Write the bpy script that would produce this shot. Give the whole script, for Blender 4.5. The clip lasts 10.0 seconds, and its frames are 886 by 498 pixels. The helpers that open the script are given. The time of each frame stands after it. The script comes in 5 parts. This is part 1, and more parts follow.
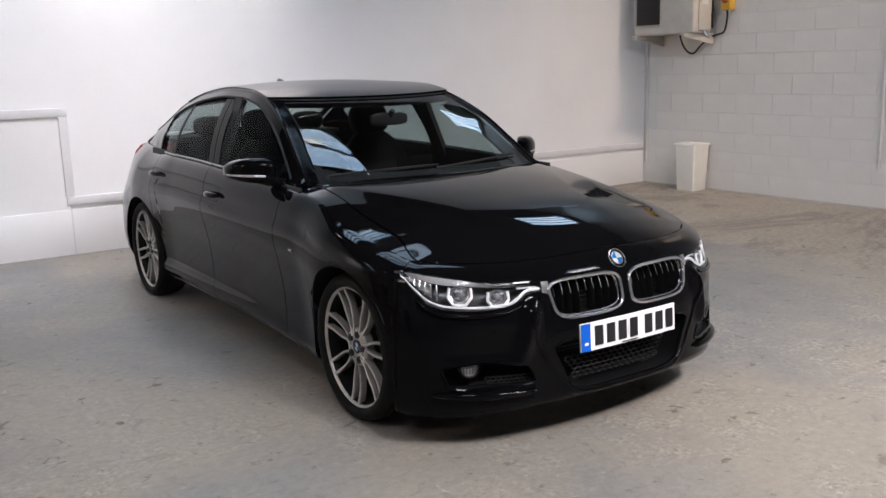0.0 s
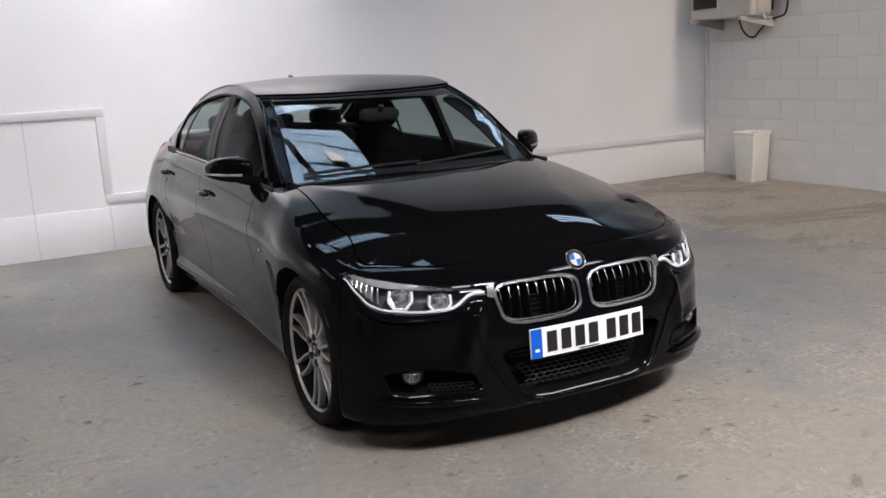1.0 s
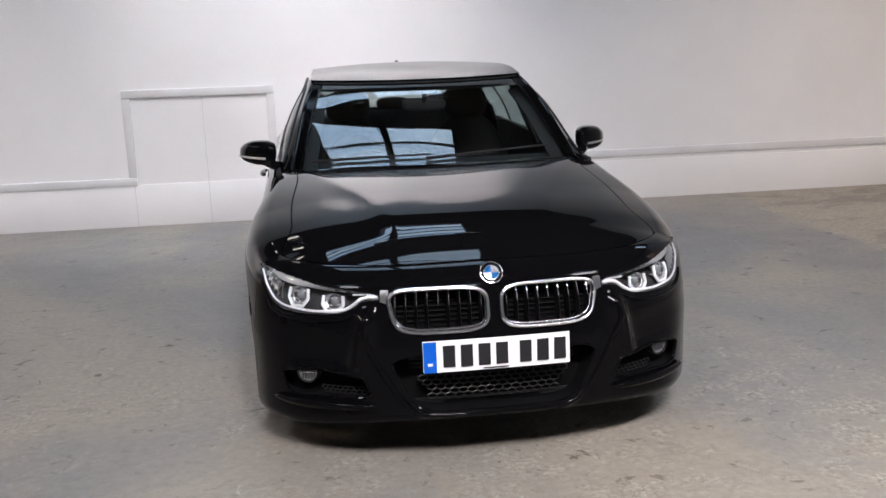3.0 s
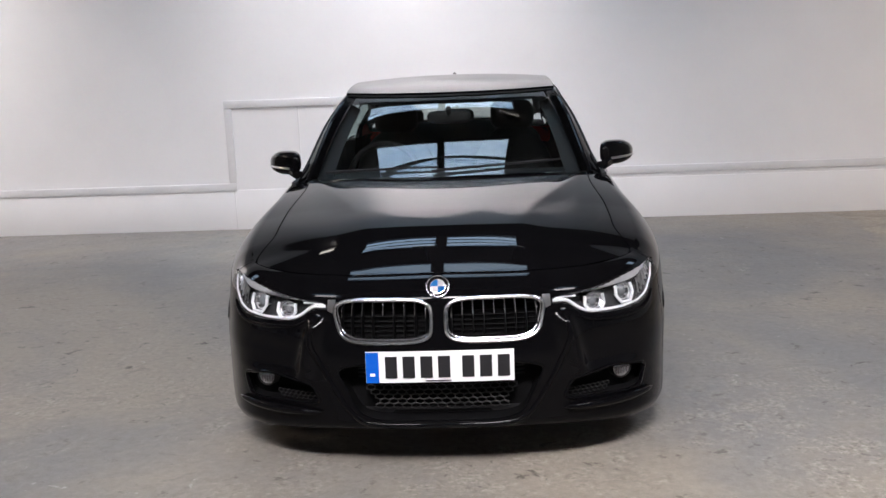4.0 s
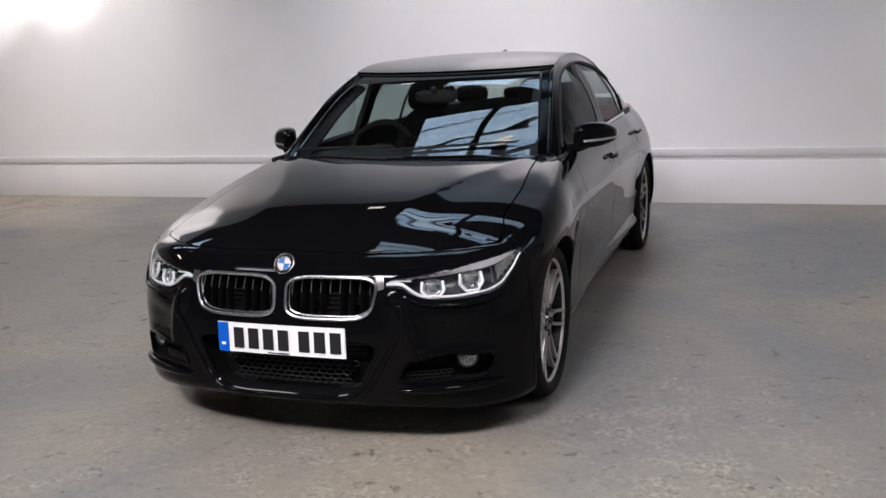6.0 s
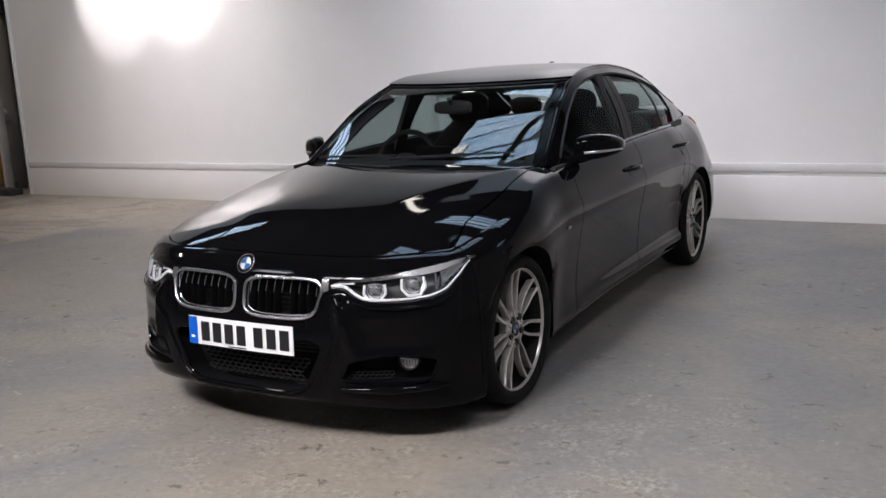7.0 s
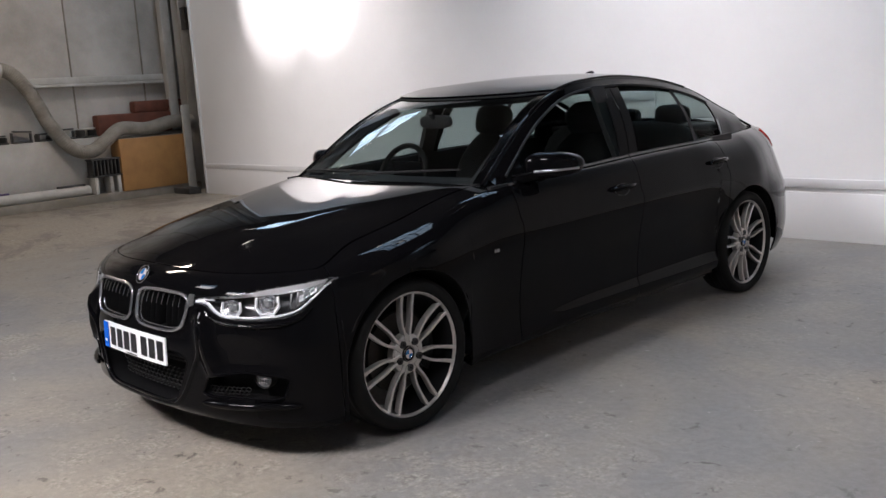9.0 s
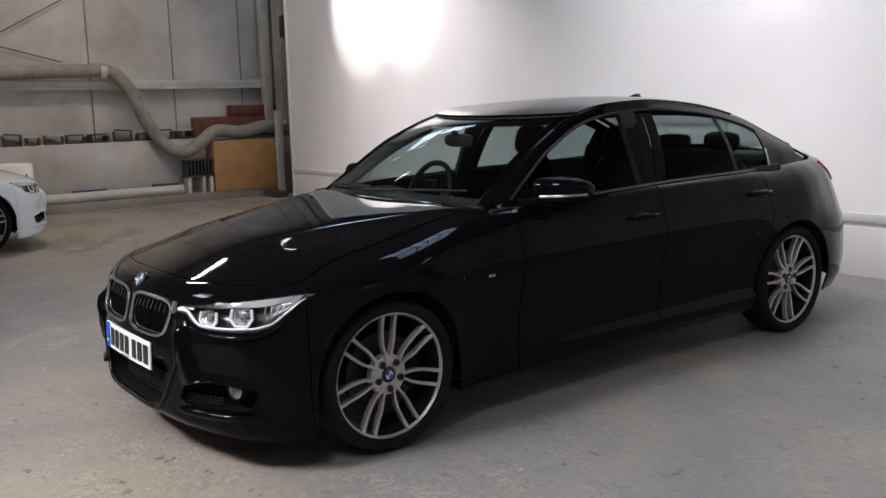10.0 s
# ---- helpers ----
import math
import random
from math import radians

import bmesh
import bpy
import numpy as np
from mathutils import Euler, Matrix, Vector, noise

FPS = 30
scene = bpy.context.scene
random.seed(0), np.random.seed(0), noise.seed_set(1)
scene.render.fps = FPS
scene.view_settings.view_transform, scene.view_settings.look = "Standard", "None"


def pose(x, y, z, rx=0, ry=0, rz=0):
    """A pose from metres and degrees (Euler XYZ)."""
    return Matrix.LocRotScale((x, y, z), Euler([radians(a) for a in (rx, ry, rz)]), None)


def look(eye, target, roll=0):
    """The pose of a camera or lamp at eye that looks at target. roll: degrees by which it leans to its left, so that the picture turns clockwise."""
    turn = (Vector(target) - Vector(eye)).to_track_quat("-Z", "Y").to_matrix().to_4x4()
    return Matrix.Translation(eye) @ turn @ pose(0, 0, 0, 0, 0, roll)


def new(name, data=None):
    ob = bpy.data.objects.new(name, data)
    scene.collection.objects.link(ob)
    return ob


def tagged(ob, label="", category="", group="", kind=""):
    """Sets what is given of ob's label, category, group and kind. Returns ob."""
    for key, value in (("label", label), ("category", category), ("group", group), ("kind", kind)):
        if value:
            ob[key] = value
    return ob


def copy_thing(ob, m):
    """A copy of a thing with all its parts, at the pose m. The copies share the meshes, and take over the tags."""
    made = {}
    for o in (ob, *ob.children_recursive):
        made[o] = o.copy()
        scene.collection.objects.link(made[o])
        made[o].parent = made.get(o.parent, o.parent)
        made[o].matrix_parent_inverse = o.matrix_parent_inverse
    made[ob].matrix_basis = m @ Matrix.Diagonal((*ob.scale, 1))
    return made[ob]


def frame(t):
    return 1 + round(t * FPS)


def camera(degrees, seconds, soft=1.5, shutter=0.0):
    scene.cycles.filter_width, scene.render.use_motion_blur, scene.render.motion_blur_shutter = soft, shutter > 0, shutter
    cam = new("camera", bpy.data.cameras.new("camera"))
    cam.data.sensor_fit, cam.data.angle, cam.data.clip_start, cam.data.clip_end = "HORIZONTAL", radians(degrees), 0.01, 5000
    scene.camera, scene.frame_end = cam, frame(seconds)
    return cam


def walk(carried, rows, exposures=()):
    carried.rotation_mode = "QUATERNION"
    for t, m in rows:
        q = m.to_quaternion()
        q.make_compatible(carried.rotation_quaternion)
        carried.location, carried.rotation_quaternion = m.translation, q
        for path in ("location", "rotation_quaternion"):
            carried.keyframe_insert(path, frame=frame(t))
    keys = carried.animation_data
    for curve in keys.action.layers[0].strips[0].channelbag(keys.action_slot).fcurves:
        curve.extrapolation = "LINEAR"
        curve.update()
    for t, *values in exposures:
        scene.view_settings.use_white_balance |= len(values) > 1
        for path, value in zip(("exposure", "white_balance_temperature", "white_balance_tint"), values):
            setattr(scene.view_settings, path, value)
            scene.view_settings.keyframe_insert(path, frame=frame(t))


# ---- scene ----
cam = camera(51.8, 10.0)
PATH = [
    (0, (-2.558, -3.255, 1.458), (-1.464, -1.628, 1.065), -1.5),
    (0.5, (-2.271, -3.287, 1.452), (-1.232, -1.629, 1.04), -2.1),
    (1, (-1.992, -3.438, 1.45), (-1.087, -1.701, 1.045), -2.9),
    (1.5, (-1.684, -3.562, 1.443), (-0.92, -1.763, 1.016), -2.3),
    (2, (-1.31, -3.583, 1.441), (-0.708, -1.724, 1.015), -1.8),
    (2.5, (-0.948, -3.691, 1.443), (-0.514, -1.785, 1.021), -1.4),
    (3.8, (0.007, -3.781, 1.465), (-0.005, -1.823, 1.058), -2.5),
    (4, (0.17, -3.808, 1.451), (0.078, -1.849, 1.057), -2.2),
    (4.5, (0.537, -3.787, 1.432), (0.28, -1.844, 1.029), -2.4),
    (5, (0.911, -3.688, 1.43), (0.508, -1.772, 1.023), -3.3),
    (5.5, (1.299, -3.651, 1.427), (0.765, -1.768, 1.011), -2.4),
    (5.7, (1.44, -3.61, 1.436), (0.861, -1.745, 1.003), -2.5),
    (6.8, (2.246, -3.401, 1.408), (1.327, -1.668, 1.02), -2.9),
    (7, (2.39, -3.324, 1.394), (1.416, -1.621, 1.006), -2.9),
    (7.5, (2.697, -3.129, 1.385), (1.6, -1.502, 0.997), -3.8),
    (8, (2.989, -2.898, 1.389), (1.792, -1.339, 1.021), -4.5),
    (8.5, (3.255, -2.659, 1.398), (1.934, -1.204, 1.032), -3.8),
    (9, (3.471, -2.384, 1.381), (2.069, -1.003, 1.025), -3.5),
    (9.5, (3.608, -2.149, 1.382), (2.126, -0.853, 1.027), -3.3),
    (10, (3.763, -1.964, 1.398), (2.195, -0.765, 1.075), -1.5),
]
walk(cam, [(t, look(eye, target, roll)) for t, eye, target, roll in PATH],
     exposures=[(0, 0.16), (0.5, 0.11), (1.0, 0.04), (1.5, 0.16), (2.5, 0.12), (4.5, 0.08), (5.5, -0.12), (7.5, -0.08), (9, 0.05), (10, 0.03)])

# ---- world and light ----
world = bpy.data.worlds.new("world")
scene.world = world
world.use_nodes = True
wn = world.node_tree
sky = wn.nodes.new("ShaderNodeTexSky")
sky.sky_type = "NISHITA"
sky.sun_disc = False
sky.sun_elevation = radians(35)
sky.sun_rotation = radians(120)
wn.links.new(sky.outputs[0], wn.nodes["Background"].inputs[0])
wn.nodes["Background"].inputs[1].default_value = 0.1
scene.view_settings.exposure = 0.0

WALL_Y, WALL_X, LEFT_X, BACK_Y, ROOF_Z = 4.64, 5.75, -9.75, -9.0, 5.2


def area(name, m, sx, sy, watts, col, spread=180):
    d = bpy.data.lights.new(name, "AREA")
    d.shape, d.size, d.size_y, d.energy, d.color, d.spread = "RECTANGLE", sx, sy, watts, col, radians(spread)
    ob = new(name, d)
    ob.matrix_world = m
    return ob


def spot(name, eye, target, watts, col, angle, blend, soft=0.1):
    d = bpy.data.lights.new(name, "SPOT")
    d.energy, d.color, d.spot_size, d.spot_blend, d.shadow_soft_size = watts, col, radians(angle), blend, soft
    ob = new(name, d)
    ob.matrix_world = look(eye, target)
    return ob


# ---- materials ----
def material(name, col=(0.5, 0.5, 0.5), rough=0.5, metal=0.0, coat=0.0, coat_rough=0.02, spec=0.5, emit=None, power=0.0):
    m = bpy.data.materials.new(name)
    m.use_nodes = True
    b = m.node_tree.nodes["Principled BSDF"]
    b.inputs["Base Color"].default_value = (*col, 1)
    b.inputs["Roughness"].default_value = rough
    b.inputs["Metallic"].default_value = metal
    b.inputs["Coat Weight"].default_value = coat
    b.inputs["Coat Roughness"].default_value = coat_rough
    b.inputs["Specular IOR Level"].default_value = spec
    if emit:
        b.inputs["Emission Color"].default_value = (*emit, 1)
        b.inputs["Emission Strength"].default_value = power
    return m


def node(m, kind, **kw):
    n = m.node_tree.nodes.new(kind)
    for k, v in kw.items():
        n.inputs[k.replace("_", " ")].default_value = v
    return n


def link(m, a, b):
    m.node_tree.links.new(a, b)


def noise_at(m, scale, detail=5.0, rough=0.6, stretch=None, distortion=0.0):
    """A noise texture in object space."""
    tc = node(m, "ShaderNodeTexCoord")
    src = tc.outputs["Object"]
    if stretch:
        mp = node(m, "ShaderNodeMapping")
        mp.inputs["Scale"].default_value = stretch
        link(m, src, mp.inputs[0])
        src = mp.outputs[0]
    n = node(m, "ShaderNodeTexNoise", Scale=scale, Detail=detail, Roughness=rough, Distortion=distortion)
    link(m, src, n.inputs["Vector"])
    return n


def ramp(m, src, stops):
    r = node(m, "ShaderNodeValToRGB")
    el = r.color_ramp.elements
    while len(el) < len(stops):
        el.new(0.5)
    for e, (p, c) in zip(el, stops):
        e.position = p
        e.color = (*c, 1) if isinstance(c, tuple) else (c, c, c, 1)
    link(m, src, r.inputs[0])
    return r.outputs[0]


def mix(m, fac, a, b, mode="MIX"):
    n = m.node_tree.nodes.new("ShaderNodeMix")
    n.data_type, n.blend_type = "RGBA", mode
    for i, v in ((0, fac), (6, a), (7, b)):
        sock = n.inputs[i]
        if isinstance(v, (int, float)):
            sock.default_value = v if i == 0 else (v, v, v, 1)
        elif isinstance(v, tuple):
            sock.default_value = (*v, 1)
        else:
            link(m, v, sock)
    return n.outputs[2]


def base(m):
    return m.node_tree.nodes["Principled BSDF"].inputs


def bump(m, src, strength, dist=0.01):
    n = node(m, "ShaderNodeBump", Strength=strength, Distance=dist)
    link(m, src, n.inputs["Height"])
    link(m, n.outputs[0], base(m)["Normal"])


def mottled(name, a, b, scale=3.0, rough=0.6, bumps=0.15, fine=60.0, metal=0.0, coat=0.0):
    """Two close colours in broad cloudy patches, with a fine grain in the relief."""
    m = material(name, a, rough, metal, coat)
    n = noise_at(m, scale, 6)
    f = noise_at(m, fine, 3)
    c = ramp(m, n.outputs[0], [(0.35, a), (0.65, b)])
    link(m, mix(m, 0.12, c, f.outputs["Color"], "OVERLAY"), base(m)["Base Color"])
    link(m, ramp(m, n.outputs[0], [(0.3, rough * 0.85), (0.7, min(1, rough * 1.15))]), base(m)["Roughness"])
    if bumps:
        bump(m, f.outputs[0], bumps, 0.002)
    return m


def pane_material(name, tint, ior=1.5, sheen=2.2, steep=5.0):
    m = bpy.data.materials.new(name)
    m.use_nodes = True
    nt = m.node_tree
    nt.nodes.clear()
    out = nt.nodes.new("ShaderNodeOutputMaterial")
    mx = nt.nodes.new("ShaderNodeMixShader")
    tr = nt.nodes.new("ShaderNodeBsdfTransparent")
    gl = nt.nodes.new("ShaderNodeBsdfGlossy")
    lw = nt.nodes.new("ShaderNodeLayerWeight")
    lw.inputs[0].default_value = 0.5
    pw = nt.nodes.new("ShaderNodeMath")
    pw.operation = "POWER"
    pw.inputs[1].default_value = steep
    nt.links.new(lw.outputs["Facing"], pw.inputs[0])
    fr = nt.nodes.new("ShaderNodeMath")
    fr.operation = "MULTIPLY_ADD"
    r0 = sheen * ((ior - 1) / (ior + 1)) ** 2
    fr.inputs[1].default_value, fr.inputs[2].default_value = 1 - r0, r0
    nt.links.new(pw.outputs[0], fr.inputs[0])
    tr.inputs[0].default_value = (*tint, 1)
    gl.inputs["Roughness"].default_value = 0.0
    nt.links.new(fr.outputs[0], mx.inputs[0])
    nt.links.new(tr.outputs[0], mx.inputs[1])
    nt.links.new(gl.outputs[0], mx.inputs[2])
    nt.links.new(mx.outputs[0], out.inputs[0])
    return m


PAINT = material("black_paint", (0.0028, 0.0027, 0.0032), 0.03, 0.0, 0.0, spec=0.21)
_n = noise_at(PAINT, 1.6, 4)
link(PAINT, ramp(PAINT, _n.outputs[0], [(0.35, 0.02), (0.75, 0.06)]), base(PAINT)["Roughness"])
_lw = node(PAINT, "ShaderNodeLayerWeight", Blend=0.5)
_pw = node(PAINT, "ShaderNodeMath")
_pw.operation, _pw.inputs[1].default_value = "POWER", 11.0
link(PAINT, _lw.outputs["Facing"], _pw.inputs[0])
_gl = node(PAINT, "ShaderNodeMath")
_gl.operation, _gl.inputs[1].default_value, _gl.inputs[2].default_value = "MULTIPLY_ADD", 12.0, 0.1
link(PAINT, _pw.outputs[0], _gl.inputs[0])
link(PAINT, _gl.outputs[0], base(PAINT)["Specular IOR Level"])
WHITE_PAINT = material("white_paint", (0.75, 0.76, 0.77), 0.3, 0.0, 1.0, 0.02)
GLOSS_BLACK = material("gloss_black_trim", (0.004, 0.004, 0.0045), 0.12, 0.0, 0.0, spec=0.06)
PLASTIC = mottled("black_plastic", (0.012, 0.012, 0.013), (0.02, 0.02, 0.021), 8, 0.55, 0.1, 200)
CHROME = material("chrome", (0.50, 0.50, 0.52), 0.27, 1.0)
WAIST_GLOSS = material("gloss_waist_strip", (0.012, 0.012, 0.013), 0.06, 0.0, 1.0)
BAR_TIP = material("grey_bar_tip", (0.55, 0.55, 0.56), 0.2, 1.0)
SATIN = material("satin_metal", (0.55, 0.55, 0.56), 0.28, 1.0)
ALLOY = mottled("machined_alloy", (0.46, 0.435, 0.415), (0.58, 0.555, 0.53), 20, 0.36, 0.05, 300, 0.7)
RIM_DARK = material("dark_rim_paint", (0.010, 0.010, 0.011), 0.4, 0.3, spec=0.2)
RUBBER = mottled("tyre_rubber", (0.004, 0.004, 0.004), (0.008, 0.008, 0.0078), 12, 0.8, 0.2, 150)
DISC = material("brake_disc", (0.035, 0.032, 0.03), 0.45, 1.0)
SCREEN = pane_material("windscreen_glass", (0.64, 0.70, 0.69), sheen=1.6)
TINTED = pane_material("side_glass", (0.44, 0.52, 0.51), sheen=0.1, steep=8.0)
CLEAR = pane_material("lamp_cover", (0.93, 0.94, 0.95), 1.4, 1.2)
LENS = material("projector_lens", (0.16, 0.165, 0.175), 0.06, 0.0, 1.0)
LIGHT_GUIDE = material("white_light_guide", (0.82, 0.83, 0.85), 0.15, 0.0, 1.0)
RED_LENS = material("red_lens", (0.45, 0.02, 0.015), 0.1, 0.0, 1.0)
BLUE = material("blue_enamel", (0.02, 0.22, 0.62), 0.2, 0.0, 1.0)
WHITE_ENAMEL = material("white_enamel", (0.8, 0.8, 0.82), 0.2, 0.0, 1.0)
PLATE_WHITE = material("plate_white", (0.88, 0.89, 0.90), 0.35)
PLATE_BLUE = material("plate_blue", (0.0, 0.10, 0.55), 0.25)
INK = material("plate_ink", (0.01, 0.01, 0.012), 0.4)
VOID = material("matt_black_grille", (0.005, 0.005, 0.0054), 0.7, spec=0.08)
LEATHER = mottled("black_leather", (0.004, 0.004, 0.0045), (0.007, 0.007, 0.007), 10, 0.7, 0.0)
HEADLINER = mottled("grey_headliner", (0.02, 0.02, 0.02), (0.028, 0.028, 0.028), 10, 0.9, 0.1)
for _m in (LEATHER, RUBBER, PLASTIC, HEADLINER):
    base(_m)["Specular IOR Level"].default_value = 0.2
LAMP_BOWL = material("lamp_bowl", (0.07, 0.07, 0.074), 0.25, 0.4)
LAMP_DISH = material("smoked_lamp_dish", (0.42, 0.42, 0.44), 0.25, 0.7)
BROW = material("bright_lamp_trim", (0.70, 0.70, 0.72), 0.28, 0.35, 1.0)
HONEYCOMB = material("black_mesh_plastic", (0.012, 0.012, 0.0125), 0.4, spec=0.25)


# ---- small builders ----
def mesh_object(name, bm, mat, parent=None, smooth=True, angle=35):
    me = bpy.data.meshes.new(name)
    bmesh.ops.recalc_face_normals(bm, faces=bm.faces)
    bm.to_mesh(me)
    bm.free()
    if smooth:
        me.polygons.foreach_set("use_smooth", [True] * len(me.polygons))
        me.set_sharp_from_angle(angle=radians(angle))
    for one in mat if isinstance(mat, (list, tuple)) else [mat]:
        me.materials.append(one)
    ob = new(name, me)
    ob.parent = parent
    return ob


def part(name, bm, mat, parent, label="", angle=35):
    """One mesh under a thing or under a part."""
    ob = mesh_object(name, bm, mat, parent, True, angle)
    return tagged(ob, label) if label else ob


def thing(name, m, label, category, group=""):
    ob = new(name)
    ob.empty_display_size = 0.1
    ob.matrix_world = m
    return tagged(ob, label, category, group)


def crv(*keys):
    """A smooth curve through a few (u, v) keys, without overshoot."""
    u = np.array([k[0] for k in keys], float)
    v = np.array([k[1] for k in keys], float)
    d = np.diff(v) / np.diff(u)
    s = np.zeros(len(u))
    s[0], s[-1] = d[0], d[-1]
    for i in range(1, len(u) - 1):
        s[i] = 0 if d[i - 1] * d[i] <= 0 else 2 * d[i - 1] * d[i] / (d[i - 1] + d[i])

    def f(x):
        x = min(max(x, u[0]), u[-1])
        i = min(max(int(np.searchsorted(u, x)) - 1, 0), len(u) - 2)
        h = u[i + 1] - u[i]
        t = (x - u[i]) / h
        return float((1 + 2 * t) * (1 - t) ** 2 * v[i] + t * (1 - t) ** 2 * h * s[i] + t * t * (3 - 2 * t) * v[i + 1] + t * t * (t - 1) * h * s[i + 1])
    return f


def step(a, b, x):
    t = min(max((x - a) / (b - a), 0), 1)
    return t * t * (3 - 2 * t)


def lerp(a, b, t):
    return a + (b - a) * t


def span(a, b, n):
    return [a + (b - a) * i / (n - 1) for i in range(n)]


def sheet(bm, fn, us, vs, keep=None, thick=0.0):
    """A grid of fn(u, v); faces whose middle fails keep(u, v) are left out."""
    rows = [[bm.verts.new(fn(u, v)) for v in vs] for u in us]
    faces = []
    for i in range(len(us) - 1):
        for j in range(len(vs) - 1):
            if keep and not keep((us[i] + us[i + 1]) / 2, (vs[j] + vs[j + 1]) / 2):
                continue
            q = (rows[i][j], rows[i + 1][j], rows[i + 1][j + 1], rows[i][j + 1])
            try:
                faces.append(bm.faces.new(q))
            except ValueError:
                pass
    loose = [v for v in bm.verts if not v.link_faces]
    if loose:
        bmesh.ops.delete(bm, geom=loose, context="VERTS")
    if thick:
        bmesh.ops.recalc_face_normals(bm, faces=faces)
        bmesh.ops.solidify(bm, geom=faces, thickness=thick)
    return bm


def tube(bm, pts, r, closed=False, n=8, flat=1.0):
    """A round bar along points; r may be a function of the way along it."""
    pts = [Vector(p) for p in pts]
    count = len(pts)
    rings, up = [], None
    for i, p in enumerate(pts):
        a = pts[(i - 1) % count] if closed or i else p
        b = pts[(i + 1) % count] if closed or i < count - 1 else p
        d = (b - a).normalized()
        if up is None:
            up = d.orthogonal().normalized()
        up = (up - d * up.dot(d))
        up = up.normalized() if up.length > 1e-6 else d.orthogonal().normalized()
        side = d.cross(up)
        rr = r(i / max(count - 1, 1)) if callable(r) else r
        rings.append([bm.verts.new(p + up * (math.cos(k * 2 * math.pi / n) * rr) + side * (math.sin(k * 2 * math.pi / n) * rr * flat)) for k in range(n)])
    for i in range(count if closed else count - 1):
        a, b = rings[i], rings[(i + 1) % count]
        shift = 0
        if closed and i == count - 1:
            shift = min(range(n), key=lambda s: (a[0].co - b[s].co).length)
        for k in range(n):
            bm.faces.new((a[k], a[(k + 1) % n], b[(k + 1 + shift) % n], b[(k + shift) % n]))
    if not closed:
        bm.faces.new(rings[0][::-1])
        bm.faces.new(rings[-1])
    return bm


def revolve(bm, profile, n=48, axis="x", start=0.0, sweep=2 * math.pi):
    """Turns (radius, along) pairs about an axis."""
    full = sweep > 6.28
    rings = []
    for i in range(n if full else n + 1):
        a = start + sweep * i / n
        ring = []
        for r, h in profile:
            c, s = r * math.cos(a), r * math.sin(a)
            ring.append(bm.verts.new((h, c, s) if axis == "x" else (c, h, s) if axis == "y" else (c, s, h)))
        rings.append(ring)
    for i in range(n):
        a, b = rings[i], rings[(i + 1) % len(rings)]
        for k in range(len(profile) - 1):
            bm.faces.new((a[k], a[k + 1], b[k + 1], b[k]))
    bmesh.ops.remove_doubles(bm, verts=bm.verts, dist=1e-6)
    return bm


def box(bm, lo, hi, bevel=0.0, segs=2, m=None):
    """A box between two corners with rounded edges, added to bm."""
    got = bmesh.ops.create_cube(bm, size=1)["verts"]
    c = (Vector(lo) + Vector(hi)) / 2
    d = Vector(hi) - Vector(lo)
    for v in got:
        v.co = Vector((v.co.x * d.x, v.co.y * d.y, v.co.z * d.z)) + c
    if bevel:
        edges = {e for v in got for e in v.link_edges}
        got = [v for v in bmesh.ops.bevel(bm, geom=list(edges), offset=bevel, segments=segs, profile=0.5, affect="EDGES")["verts"]]
    if m:
        bmesh.ops.transform(bm, matrix=m, verts=got)
    return bm


def cushion(bm, c, d, p=3.0, nu=20, nv=12):
    """A soft superellipsoid of half sizes d about c."""
    def pw(x):
        return math.copysign(abs(x) ** (2 / p), x)
    sheet(bm, lambda u, v: Vector((c[0] + d[0] * pw(math.cos(v)) * pw(math.cos(u)), c[1] + d[1] * pw(math.cos(v)) * pw(math.sin(u)), c[2] + d[2] * pw(math.sin(v)))),
          span(0, 2 * math.pi, nu), span(-math.pi / 2, math.pi / 2, nv))
    bmesh.ops.remove_doubles(bm, verts=bm.verts, dist=1e-5)
    return bm


def B():
    return bmesh.new()


def smooth_path(pts, n=8):
    """Points along a soft line through a few places."""
    out = []
    p = [Vector(q) for q in pts]
    for i in range(len(p) - 1):
        a, b, c, d = p[max(i - 1, 0)], p[i], p[i + 1], p[min(i + 2, len(p) - 1)]
        for k in range(n):
            t = k / n
            out.append(0.5 * ((2 * b) + (c - a) * t + (2 * a - 5 * b + 4 * c - d) * t * t + (3 * b - a - 3 * c + d) * t ** 3))
    return out + [p[-1]]


# ---- the hall ----
WALL_PAINT = mottled("white_wall_paint", (0.80, 0.80, 0.81), (0.85, 0.85, 0.86), 0.8, 0.55, 0.12, 40)
BLOCK_PAINT = mottled("painted_blockwork", (0.70, 0.68, 0.65), (0.78, 0.76, 0.73), 1.2, 0.6, 0.35, 70)
TRIM_PAINT = mottled("grey_white_trim_paint", (0.67, 0.67, 0.68), (0.73, 0.73, 0.74), 3, 0.45, 0.05)
CLADDING = mottled("dirty_cladding", (0.38, 0.35, 0.31), (0.60, 0.575, 0.535), 0.9, 0.6, 0.2, 30)
ROOF_SHEET = mottled("dark_roof_sheet", (0.07, 0.065, 0.06), (0.11, 0.10, 0.095), 1.0, 0.7, 0.1)
STEEL_PAINT = mottled("dirty_white_steel", (0.48, 0.46, 0.42), (0.60, 0.58, 0.54), 4, 0.5, 0.1)
ROOFLIGHT = material("translucent_rooflight", (0.8, 0.85, 0.9), 0.4, emit=(0.55, 0.76, 1.0), power=7.0)
_n = noise_at(ROOFLIGHT, 1.0, 3, 0.5, (0.3, 9.0, 1.0))
